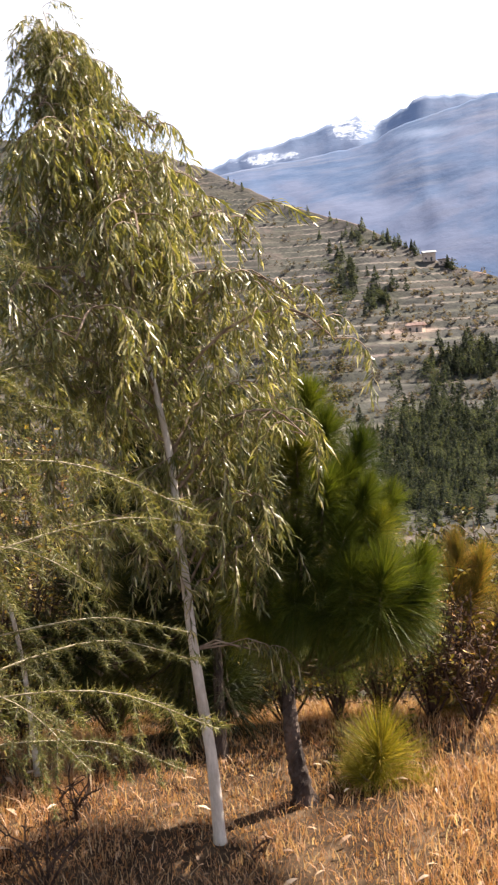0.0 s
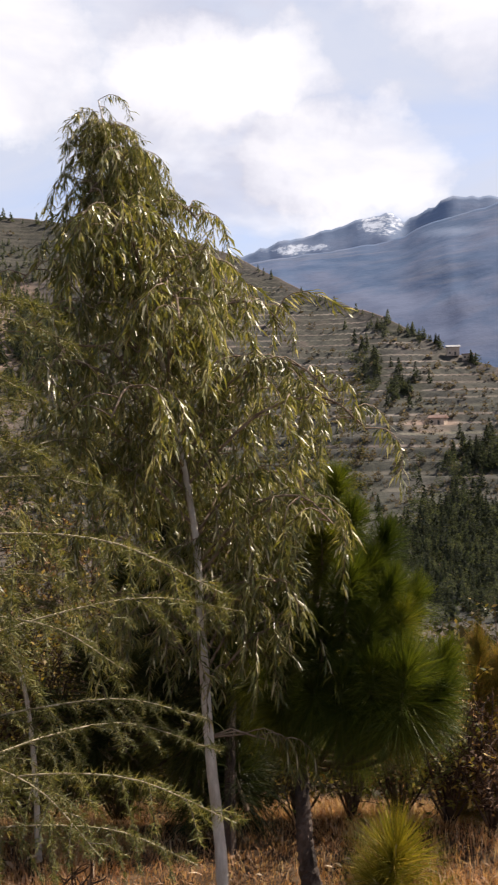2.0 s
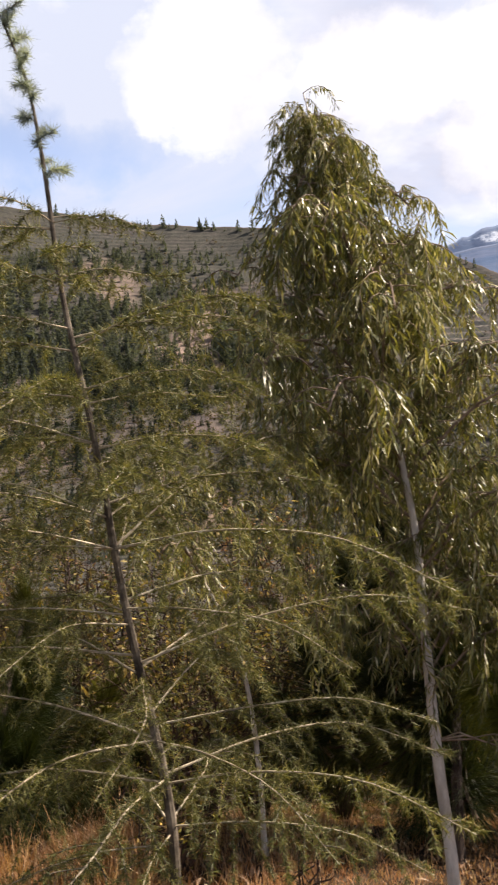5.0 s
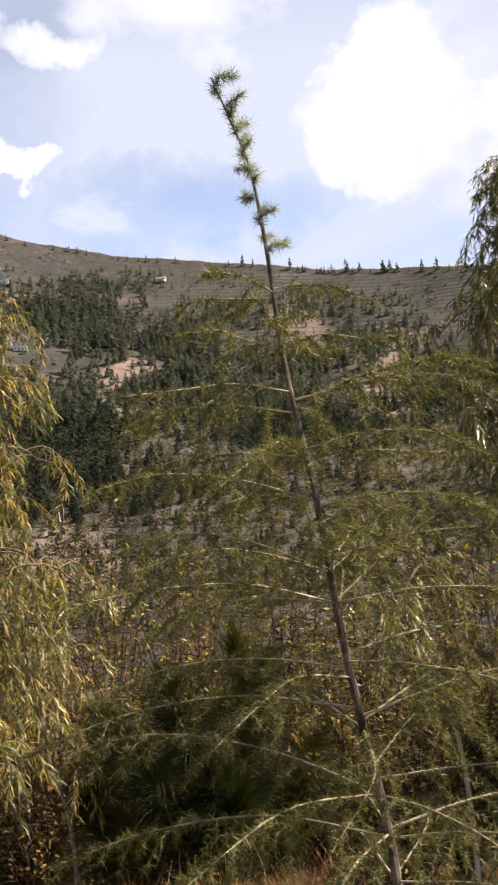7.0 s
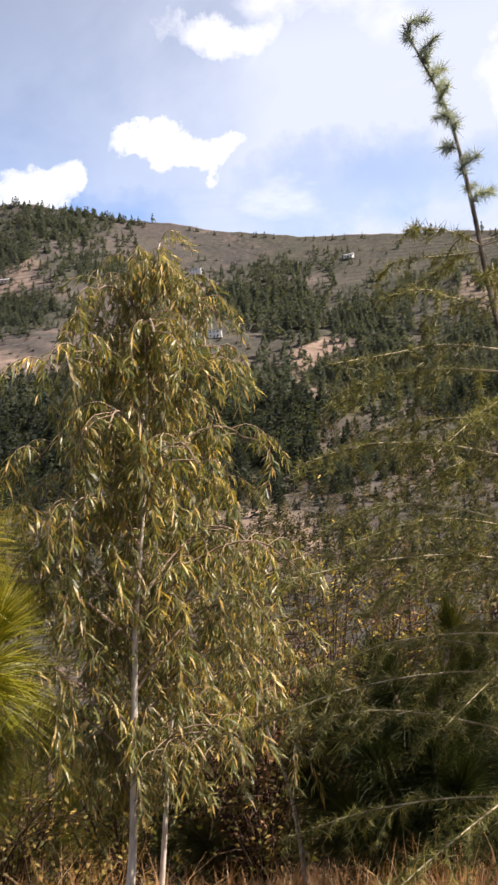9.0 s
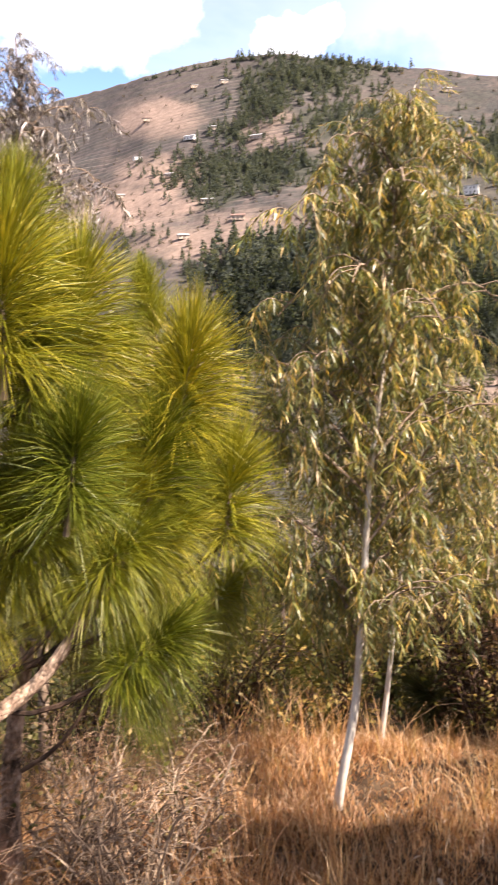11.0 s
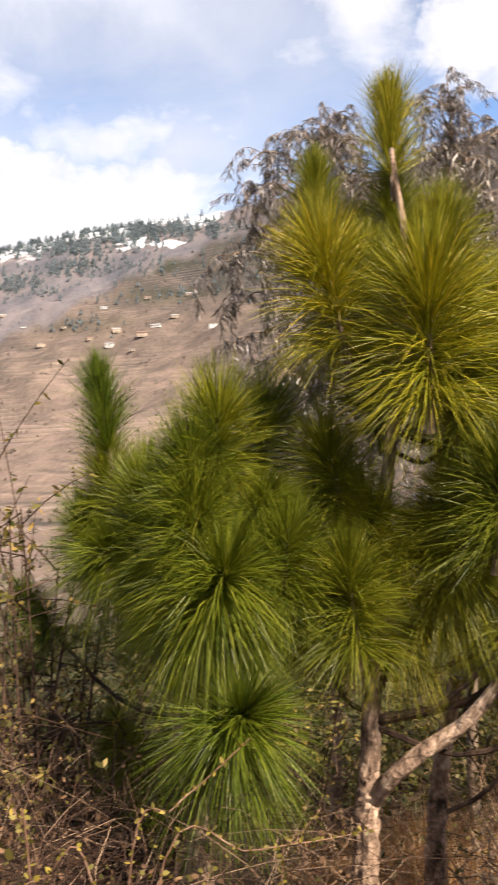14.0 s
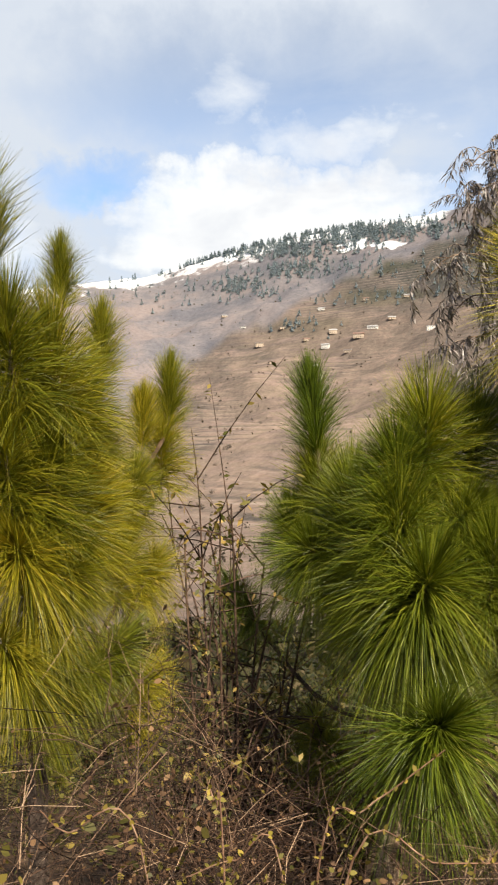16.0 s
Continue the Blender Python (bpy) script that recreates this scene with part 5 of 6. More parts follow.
def cedar(trunk):
    rnd = random.Random(77)
    base = Vector(trunk[0])
    base.z = ground_z(base.x, base.y) - 0.03
    line = [base] + [Vector(p) for p in trunk]
    line[1] = base.lerp(Vector(trunk[1]), 0.6)
    root = thing("cedar_tree", base, "leaning cedar sapling with sparse drooping branches and bare leader", "cedar")
    s = Shape()
    flaky_trunk(s, [p - base for p in line], 0.019, 0.0015, 5, 8, 50, 0.08)
    part("trunk", s.mesh("trunk", BARK_CEDAR), root)
    sizes = {0.8: [cedar_branch(k, 0.72, CEDAR, 14) for k in (1, 2, 3, 12)], 0.5: [cedar_branch(k, 0.5, CEDAR, 14) for k in (4, 5, 6)],
             0.25: [cedar_branch(k, 0.27, CEDAR, 8) for k in (7, 8)], 0.08: [cedar_branch(k, 0.045, CEDAR_TIP, 4) for k in (9, 10, 11)]}
    # loose whorls of four or five branches up the stem
    level, turn = 0.27, 0.0
    while level < 0.83:
        many = 5
        for k in range(many):
            h = level + rnd.uniform(-0.012, 0.012)
            foot = curve_at(line, h)
            want = 0.8 if foot.z < 1.48 else 0.5 if foot.z < 1.9 else 0.25 if foot.z < 2.16 else 0.08
            az = turn + 2 * math.pi * k / many + rnd.uniform(-0.3, 0.3)
            g = rnd.uniform(0.75, 1.15)
            m = Matrix.Translation(foot - base) @ Matrix.Rotation(az, 4, "Z") @ Matrix.Rotation(rnd.gauss(0.0, 0.1), 4, "Y") @ Matrix.Diagonal((g, g, g, 1))
            part("branch", rnd.choice(sizes[want]), root, m)
        level += rnd.uniform(0.042, 0.056)
        turn += 0.9
    for k in range(14):
        h = 0.83 + 0.17 * k / 14
        foot = curve_at(line, h)
        g = rnd.uniform(0.7, 1.1)
        m = Matrix.Translation(foot - base) @ Matrix.Rotation(k * 2.4, 4, "Z") @ Matrix.Rotation(-0.7 - 0.05 * k + rnd.gauss(0, 0.2), 4, "Y") @ Matrix.Diagonal((g, g, g, 1))
        part("needle_whorl", rnd.choice(sizes[0.08]), root, m)
    return root


cedar(DEO)


# ---- shrubs, brambles and grass ----
def shrub(at, height, spread, stems, leaves, leaf_count, leaf_size, label, seed, name="shrub", tint=TWIG_SHADED, forkiness=4, droop=0.25):
    rnd = random.Random(seed)
    x, y = at[:2]
    base = Vector((x, y, ground_z(x, y) - 0.03))
    root = thing(name, base, label, "shrub", "shrubs along the bank")
    lf = Shape()
    tips = []
    for k in range(stems):
        s = Shape()
        az, out = rnd.uniform(0, 6.28), spread * rnd.uniform(0.2, 1)
        h = height * rnd.uniform(0.6, 1.05)
        end = Vector((math.cos(az) * out, math.sin(az) * out, h))
        pts = smooth_line([(0, 0, 0), end * 0.4 + Vector((rnd.gauss(0, 0.03), rnd.gauss(0, 0.03), h * 0.12)), end * 0.8 + Vector((0, 0, h * 0.06)), end + Vector((0, 0, -h * droop * rnd.random()))], 7)
        s.tube(pts, [0.006 * (1 - 0.85 * i / 6) for i in range(7)], 4)
        tips.append(pts)
        for j in range(forkiness):
            o = curve_at(pts, rnd.uniform(0.25, 0.95))
            d = Vector((rnd.gauss(0, 1), rnd.gauss(0, 1), rnd.gauss(0.3, 0.6))).normalized() * height * rnd.uniform(0.12, 0.35)
            tw = smooth_line([o, o + d * 0.5 + Vector((0, 0, 0.02)), o + d], 4)
            s.tube(tw, [0.0028 - 0.002 * i / 3 for i in range(4)], 3)
            tips.append(tw)
        part("stem", s.mesh("stem", tint), root)
    for i in range(leaf_count):
        o = curve_at(rnd.choice(tips), rnd.uniform(0.25, 1))
        d = Vector((rnd.gauss(0, 1), rnd.gauss(0, 1), rnd.gauss(-0.1, 0.8))).normalized()
        l = leaf_size * rnd.uniform(0.6, 1.3)
        across = d.cross(Vector((rnd.gauss(0, 1), rnd.gauss(0, 1), rnd.gauss(0, 1)))).normalized()
        fold = Vector((0, 0, -0.15 * l))
        lf.blade([o, o + d * l * 0.5 + fold * 0.2, o + d * l + fold], (l * 0.1, l * 0.44, 0), across)
    if leaf_count:
        part("foliage", lf.mesh("foliage", leaves), root)
    return root


shrub((-2.37, -0.32), 0.55, 0.3, 26, LEAF_BROWN, 260, 0.02, 'tangle of dry brown twigs under pines', 31, forkiness=9)
shrub((-2.75, -0.43), 0.75, 0.35, 24, LEAF_BROWN, 220, 0.02, 'leafless brown thicket between young pines', 32, forkiness=9)
shrub((-2.95, -0.27), 1.62, 0.34, 20, LEAF_OLIVE, 1500, 0.026, 'tall bare shrub with a few curled brown leaves', 33, forkiness=6)
shrub((-2.03, -0.45), 0.45, 0.3, 16, LEAF_BRAMBLE, 320, 0.026, 'low bramble thicket with yellow-green leaves', 34, forkiness=6)
shrub((-2.09, -0.0), 0.4, 0.3, 14, LEAF_BRAMBLE, 260, 0.024, 'low bramble with small green leaves', 35, forkiness=6)
shrub((-2.59, -0.13), 0.6, 0.3, 24, LEAF_BROWN, 200, 0.022, 'dark tangled shrub under a pine', 36, forkiness=8)
shrub((-2.47, -0.34), 0.6, 0.3, 18, LEAF_BROWN, 240, 0.022, 'dry brown shrub beside young pines', 37, forkiness=8)
shrub((-2.57, 1.13), 0.42, 0.3, 18, LEAF_BROWN, 80, 0.018, 'bare branching shrub in dry grass', 38, forkiness=9, tint=BARK_TWIG)
shrub((-2.64, 1.1), 0.5, 0.3, 16, LEAF_BROWN, 90, 0.018, 'bare branching shrub in dry grass', 39, forkiness=9, tint=BARK_TWIG)
shrub((-2.21, 0.33), 0.35, 0.25, 14, LEAF_BROWN, 140, 0.025, 'withered shrub at the foot of a pine', 40, forkiness=6)
shrub((-3.31, 2.48), 0.35, 0.3, 20, LEAF_OLIVE, 700, 0.03, 'low yellow-green leafy bush on the bank', 41, forkiness=5)
shrub((-3.47, 2.9), 0.8, 0.45, 20, LEAF_OLIVE, 900, 0.035, 'dark leafy bush behind eucalyptus saplings', 42, forkiness=5)
shrub((0.7, 3.84), 0.75, 0.35, 18, LEAF_OLIVE, 1100, 0.025, 'twiggy olive shrub beside the bank', 43, forkiness=7)
shrub((0.29, 3.89), 0.7, 0.4, 20, LEAF_OLIVE, 1300, 0.025, 'olive scrub behind a dark pine', 44, forkiness=6)
shrub((0.5, 3.98), 0.75, 0.4, 22, LEAF_BROWN, 1300, 0.026, 'brown withered scrub behind a dark pine', 58, forkiness=7)
shrub((0.06, 3.95), 0.6, 0.35, 20, LEAF_OLIVE, 1100, 0.026, 'olive scrub behind a dark pine', 59, forkiness=7)
shrub((0.86, 3.72), 0.6, 0.35, 20, LEAF_BROWN, 1000, 0.024, 'brown twiggy scrub beside a young pine', 60, forkiness=8)
shrub((-0.74, 4.03), 0.85, 0.5, 22, LEAF_OLIVE, 900, 0.03, 'olive leafy thicket behind saplings', 45, forkiness=6)
shrub((-1.1, 4.05), 1.0, 0.5, 22, LEAF_OLIVE, 900, 0.03, 'yellow-green leafy thicket behind saplings', 46, forkiness=6)
shrub((-1.29, 3.8), 1.0, 0.5, 22, LEAF_OLIVE, 900, 0.03, 'olive thicket behind a cedar sapling', 47, forkiness=6)
shrub((-1.55, 3.9), 0.95, 0.55, 22, LEAF_OLIVE, 900, 0.03, 'brown and olive thicket behind a cedar', 48, forkiness=6)
shrub((-1.18, 4.12), 1.0, 0.5, 22, LEAF_OLIVE, 900, 0.03, "olive thicket on the slope's edge", 49, forkiness=6)
shrub((-2.96, 3.32), 0.7, 0.4, 18, LEAF_OLIVE, 600, 0.03, 'olive bush behind a thin sapling', 50, forkiness=6)
shrub((-3.17, 3.48), 0.9, 0.5, 18, LEAF_BROWN, 700, 0.03, 'rusty-leaved bush behind a sapling', 51, forkiness=6)
shrub((-0.1, 4.3), 0.7, 0.5, 20, LEAF_OLIVE, 700, 0.028, "dark olive scrub in the pines' shade", 52, forkiness=6)
shrub((1.14, 4.66), 1.1, 0.5, 20, LEAF_OLIVE, 800, 0.03, 'yellowish thicket at the edge of the bank', 53, forkiness=6)
shrub((-0.73, 3.11), 0.25, 0.15, 8, LEAF_BROWN, 30, 0.015, 'small dry shrub standing in grass', 54, forkiness=4)
shrub((-0.75, 2.7), 0.25, 0.15, 8, LEAF_BROWN, 30, 0.015, 'small dry shrub standing in grass', 55, forkiness=4)
shrub((-0.07, 2.8), 0.16, 0.06, 3, LEAF_BROWN, 20, 0.014, 'dry weed stalk standing in grass', 56, forkiness=4)
shrub((-1.24, 3.22), 0.6, 0.4, 18, LEAF_OLIVE, 400, 0.025, 'thin olive scrub under a cedar sapling', 57, forkiness=7)
shrub((-2.05, -0.37), 0.4, 0.35, 26, LEAF_BROWN, 200, 0.018, 'dense tangle of reddish dry twigs', 61, forkiness=12)
shrub((-1.93, -0.15), 0.32, 0.35, 26, LEAF_BROWN, 160, 0.018, 'dense tangle of brown dry twigs', 62, forkiness=12)
shrub((-2.47, -0.26), 0.6, 0.35, 26, LEAF_BROWN, 200, 0.018, 'dense tangle of brown dry twigs', 63, forkiness=12)
shrub((-1.9, -0.55), 0.38, 0.35, 22, LEAF_BRAMBLE, 240, 0.02, 'scrambling bramble among dry twigs', 64, forkiness=10)
shrub((-2.2, -0.02), 0.42, 0.35, 24, LEAF_BRAMBLE, 200, 0.02, 'dry twigs with a few yellow-green leaves', 65, forkiness=10)
shrub((-2.58, -0.22), 0.6, 0.35, 24, LEAF_BROWN, 160, 0.018, 'dense tangle of brown dry twigs', 66, forkiness=12)
shrub((-2.08, 0.26), 0.32, 0.3, 20, LEAF_BROWN, 200, 0.02, 'withered low shrub under a pine', 67, forkiness=9)
shrub((-2.89, -0.14), 0.85, 0.4, 24, LEAF_BROWN, 260, 0.022, 'shaded dark shrub between young pines', 68, forkiness=10)
shrub((-3.16, -0.42), 0.95, 0.4, 24, LEAF_BROWN, 300, 0.02, 'shaded twiggy thicket between young pines', 69, forkiness=10)
shrub((-3.79, 1.59), 1.0, 0.5, 20, LEAF_OLIVE, 900, 0.03, 'dark olive thicket behind young pines', 71, forkiness=7)
shrub((-3.96, 0.75), 1.0, 0.5, 20, LEAF_OLIVE, 900, 0.03, 'dark olive thicket behind young pines', 72, forkiness=7)
shrub((-3.6, 0.11), 1.1, 0.45, 24, LEAF_BROWN, 420, 0.024, 'dark shrub in the shade of pines', 73, forkiness=7)
shrub((-3.73, 2.32), 0.9, 0.5, 20, LEAF_OLIVE, 900, 0.03, 'dark olive thicket below the bank', 74, forkiness=7)
shrub((-3.73, 2.41), 0.9, 0.5, 20, LEAF_OLIVE, 900, 0.03, 'dark olive thicket below the bank', 75, forkiness=7)
shrub((-2.36, 1.1), 0.5, 0.3, 16, LEAF_BROWN, 30, 0.015, 'bare branching shrub of pale dead twigs', 81, forkiness=8, tint=BARK_TWIG)
shrub((-2.62, 1.02), 0.5, 0.25, 12, LEAF_BROWN, 30, 0.015, 'bare branching shrub of pale dead twigs', 82, forkiness=8, tint=BARK_TWIG)
shrub((-2.67, 1.47), 0.45, 0.3, 12, LEAF_BROWN, 40, 0.015, 'bare branching shrub among grass stalks', 83, forkiness=7, tint=BARK_TWIG)
shrub((-1.78, -0.41), 0.26, 0.35, 26, LEAF_BROWN, 500, 0.014, 'dense tangle of reddish dry twigs', 91, forkiness=14)
shrub((-1.77, -0.23), 0.24, 0.35, 26, LEAF_BRAMBLE, 600, 0.014, 'dry twigs with a few yellow-green leaves', 92, forkiness=14)
shrub((-1.84, 0.0), 0.26, 0.35, 26, LEAF_BROWN, 500, 0.014, 'dense tangle of brown dry twigs', 93, forkiness=14)
shrub((-1.88, -0.2), 0.26, 0.35, 26, LEAF_BRAMBLE, 600, 0.014, 'scrambling bramble among dry twigs', 94, forkiness=14)
shrub((-1.94, 0.19), 0.26, 0.35, 28, LEAF_BRAMBLE, 700, 0.013, 'dry twigs with many tiny yellow-green leaves', 95, forkiness=14)
shrub((-2.01, 0.41), 0.26, 0.35, 28, LEAF_BROWN, 600, 0.014, 'dense tangle of reddish dry twigs', 96, forkiness=14)
shrub((-2.27, 0.39), 0.32, 0.35, 26, LEAF_BROWN, 500, 0.014, 'dense tangle of brown dry twigs', 97, forkiness=14)
shrub((-1.89, 0.15), 0.26, 0.35, 28, LEAF_BRAMBLE, 700, 0.013, 'dry twigs with many tiny yellow-green leaves', 98, forkiness=14)
shrub((-1.8, -0.01), 0.24, 0.35, 28, LEAF_BRAMBLE, 700, 0.013, 'scrambling bramble with tiny yellow-green leaves', 99, forkiness=14)
shrub((-0.25, 4.69), 1.76, 0.62, 24, LEAF_YELLOW, 1500, 0.034, 'yellow-green leafy bush on the slope below the bank', 120, forkiness=6)
shrub((-0.54, 5.47), 2.04, 0.62, 24, LEAF_BROWN, 1500, 0.034, 'brown withered thicket on the slope below the bank', 121, forkiness=6)
shrub((-0.91, 6.33), 2.14, 0.62, 24, LEAF_OLIVE, 1500, 0.034, 'olive leafy thicket on the slope below the bank', 122, forkiness=6)
shrub((-0.88, 4.62), 1.79, 0.62, 24, LEAF_YELLOW, 1500, 0.034, 'yellow-green leafy bush on the slope below the bank', 123, forkiness=6)
shrub((-1.27, 5.35), 2.05, 0.62, 24, LEAF_BROWN, 1500, 0.034, 'brown withered thicket on the slope below the bank', 124, forkiness=6)
shrub((-1.76, 6.15), 2.14, 0.62, 24, LEAF_YELLOW, 1500, 0.034, 'yellow-green leafy bush on the slope below the bank', 125, forkiness=6)
shrub((-1.5, 4.45), 1.5, 0.62, 24, LEAF_OLIVE, 1500, 0.034, 'dull olive bush on the slope below the bank', 126, forkiness=6)
shrub((-1.99, 5.13), 1.74, 0.62, 24, LEAF_YELLOW, 1500, 0.034, 'yellow-green leafy bush on the slope below the bank', 127, forkiness=6)
shrub((-2.58, 5.86), 1.95, 0.62, 24, LEAF_BROWN, 1500, 0.034, 'brown withered thicket on the slope below the bank', 128, forkiness=6)
shrub((-2.09, 4.21), 1.76, 0.62, 24, LEAF_OLIVE, 1500, 0.034, 'olive leafy thicket on the slope below the bank', 129, forkiness=6)
shrub((-2.67, 4.81), 1.85, 0.62, 24, LEAF_YELLOW, 1500, 0.034, 'yellow-green leafy bush on the slope below the bank', 130, forkiness=6)
shrub((-3.35, 5.45), 2.2, 0.62, 24, LEAF_BROWN, 1500, 0.034, 'brown withered thicket on the slope below the bank', 131, forkiness=6)
shrub((-2.64, 3.89), 1.78, 0.62, 24, LEAF_YELLOW, 1500, 0.034, 'yellow-green leafy bush on the slope below the bank', 132, forkiness=6)
shrub((-3.29, 4.4), 2.04, 0.62, 24, LEAF_OLIVE, 1500, 0.034, 'dull olive bush on the slope below the bank', 133, forkiness=6)
shrub((-4.06, 4.95), 2.23, 0.62, 24, LEAF_YELLOW, 1500, 0.034, 'yellow-green leafy bush on the slope below the bank', 134, forkiness=6)
shrub((-3.14, 3.49), 1.5, 0.62, 24, LEAF_BROWN, 1500, 0.034, 'brown withered thicket on the slope below the bank', 135, forkiness=6)
shrub((-3.86, 3.92), 1.72, 0.62, 24, LEAF_OLIVE, 1500, 0.034, 'olive leafy thicket on the slope below the bank', 136, forkiness=6)
shrub((-4.7, 4.35), 1.93, 0.62, 24, LEAF_YELLOW, 1500, 0.034, 'yellow-green leafy bush on the slope below the bank', 137, forkiness=6)


def bramble(pts, seed, label):
    rnd = random.Random(seed)
    base = Vector(pts[0])
    base.z = ground_z(base.x, base.y) - 0.02
    root = thing("bramble", base, label, "bramble", "brambles")
    line = smooth_line([Vector((0, 0, 0))] + [Vector(p) - base for p in pts[1:]], 24)
    s = Shape()
    s.tube(line, [0.0022 * (1 - 0.6 * i / 23) for i in range(24)], 5)
    part("cane", s.mesh("cane", TWIG_RED), root)
    for i in range(44):
        o = curve_at(line, 0.2 + 0.8 * i / 44)
        lf = Shape()
        for j in range(3):
            d = Vector((rnd.gauss(0, 1), rnd.gauss(0, 1), rnd.gauss(0.3, 0.7))).normalized()
            l = rnd.uniform(0.007, 0.014)
            across = d.cross(Vector((rnd.gauss(0, 1), rnd.gauss(0, 1), rnd.gauss(0, 1)))).normalized()
            lf.blade([Vector((0, 0, 0)), d * l * 0.3, d * l * 0.65, d * l], (l * 0.1, l * 0.6, l * 0.55, l * 0.08), across)
        part("leaf", lf.mesh("leaf", LEAF_BRAMBLE), root, Matrix.Translation(o))
    return root


for k, pts in enumerate(BRAMBLES):
    bramble(pts, 200 + k, "arching bramble cane with small yellow-green leaves")


THICKET_TH = [56, 62, 72, 78, 86, 90, 93, 96, 98.5, 101, 108, 114]
THICKET_Z = [0.25, 0.46, 0.52, 0.6, 0.74, 0.72, 0.72, 0.85, 1.1, 1.0, 1.02, 0.95]


def thicket(name, label, count, seed, leafy, material, r0, r1, share=1.0, th0=76, th1=113, leaf=0.014):
    """A tangle that nobody could count: fine arching twigs, or the small leaves on them."""
    rnd = random.Random(seed)
    s = Shape()
    g = np.random.default_rng(seed)
    deg, far = g.uniform(th0, th1, count), g.uniform(r0, r1, count)
    xs, ys = -np.sin(np.radians(deg)) * far, np.cos(np.radians(deg)) * far
    open_to = fbm(deg * 0.22 + 11, far * 2.5, 3) > -0.12 - 0.35 * (far < 1.9)      # hollows in the tangle
    deg, far, xs, ys = deg[open_to], far[open_to], xs[open_to], ys[open_to]
    tops = np.interp(deg, THICKET_TH, THICKET_Z) * share * g.uniform(0.8, 1.15, len(deg))
    for x, y, top, floor in zip(xs.tolist(), ys.tolist(), tops.tolist(), terrain(xs, ys).tolist()):
        o = Vector((x, y, floor + (top - floor) * rnd.random() ** 0.75))
        if leafy:
            for j in range(rnd.randint(1, 3)):
                d = Vector((rnd.gauss(0, 1), rnd.gauss(0, 1), rnd.gauss(0.2, 0.7))).normalized()
                l = rnd.uniform(0.6, 1.45) * leaf
                across = d.cross(Vector((rnd.gauss(0, 1), rnd.gauss(0, 1), rnd.gauss(0, 1)))).normalized()
                p = o + Vector((rnd.gauss(0, 0.012), rnd.gauss(0, 0.012), rnd.gauss(0, 0.012)))
                s.blade([p, p + d * l * 0.3, p + d * l * 0.65, p + d * l], (l * 0.12, l * 0.62, l * 0.55, 0), across)
        else:
            d = Vector((rnd.gauss(0, 1), rnd.gauss(0, 1), rnd.gauss(0.35, 0.6))).normalized()
            l = rnd.uniform(0.10, 0.38)
            bow = Vector((rnd.gauss(0, 0.25), rnd.gauss(0, 0.25), -rnd.uniform(0.05, 0.5))) * l
            line = [o + d * l * q + bow * q * q for q in (0.0, 0.33, 0.66, 1.0)]
            w = rnd.uniform(0.0006, 0.0014)
            s.tube(line, (w, w * 0.85, w * 0.65, w * 0.35), 3)
            for j in range(2):
                k = line[1 + j]
                e = k + (d + Vector((rnd.gauss(0, 0.8), rnd.gauss(0, 0.8), rnd.gauss(0, 0.6)))).normalized() * l * 0.35
                s.tube([k, (k + e) * 0.5 + Vector((0, 0, rnd.gauss(0, 0.008))), e], (w * 0.6, w * 0.5, w * 0.3), 3)
    return tagged(new(name, s.mesh(name, material)), label, "thicket", kind="stuff")


thicket("dry_thicket", "dense tangle of reddish and tan dry twigs under young pines", 4400, 301, False, TWIG_DRY, 1.8, 2.6)
thicket("bramble_leaves", "yellow-green bramble leaves scattered over dry twigs", 700, 302, True, LEAF_BRAMBLE, 1.72, 2.0, 0.88, leaf=0.022)
thicket("thicket_leaves", "small yellow-green leaves scattered through dry twigs", 1700, 305, True, LEAF_BRAMBLE, 1.8, 2.3, 0.9)
thicket("withered_thicket_leaves", "small withered brown leaves caught in dry twigs", 1500, 303, True, LEAF_BROWN, 1.8, 2.6)
thicket("trodden_thicket", "low tangle of tan and brown twigs behind pine trunks", 1300, 304, False, TWIG_TAN, 2.75, 3.5, 0.8, 58, 82)
thicket("trodden_thicket_leaves", "withered leaves and sprigs low behind pine trunks", 650, 306, True, LEAF_OLIVE, 2.75, 3.5, 0.85, 58, 82, 0.018)


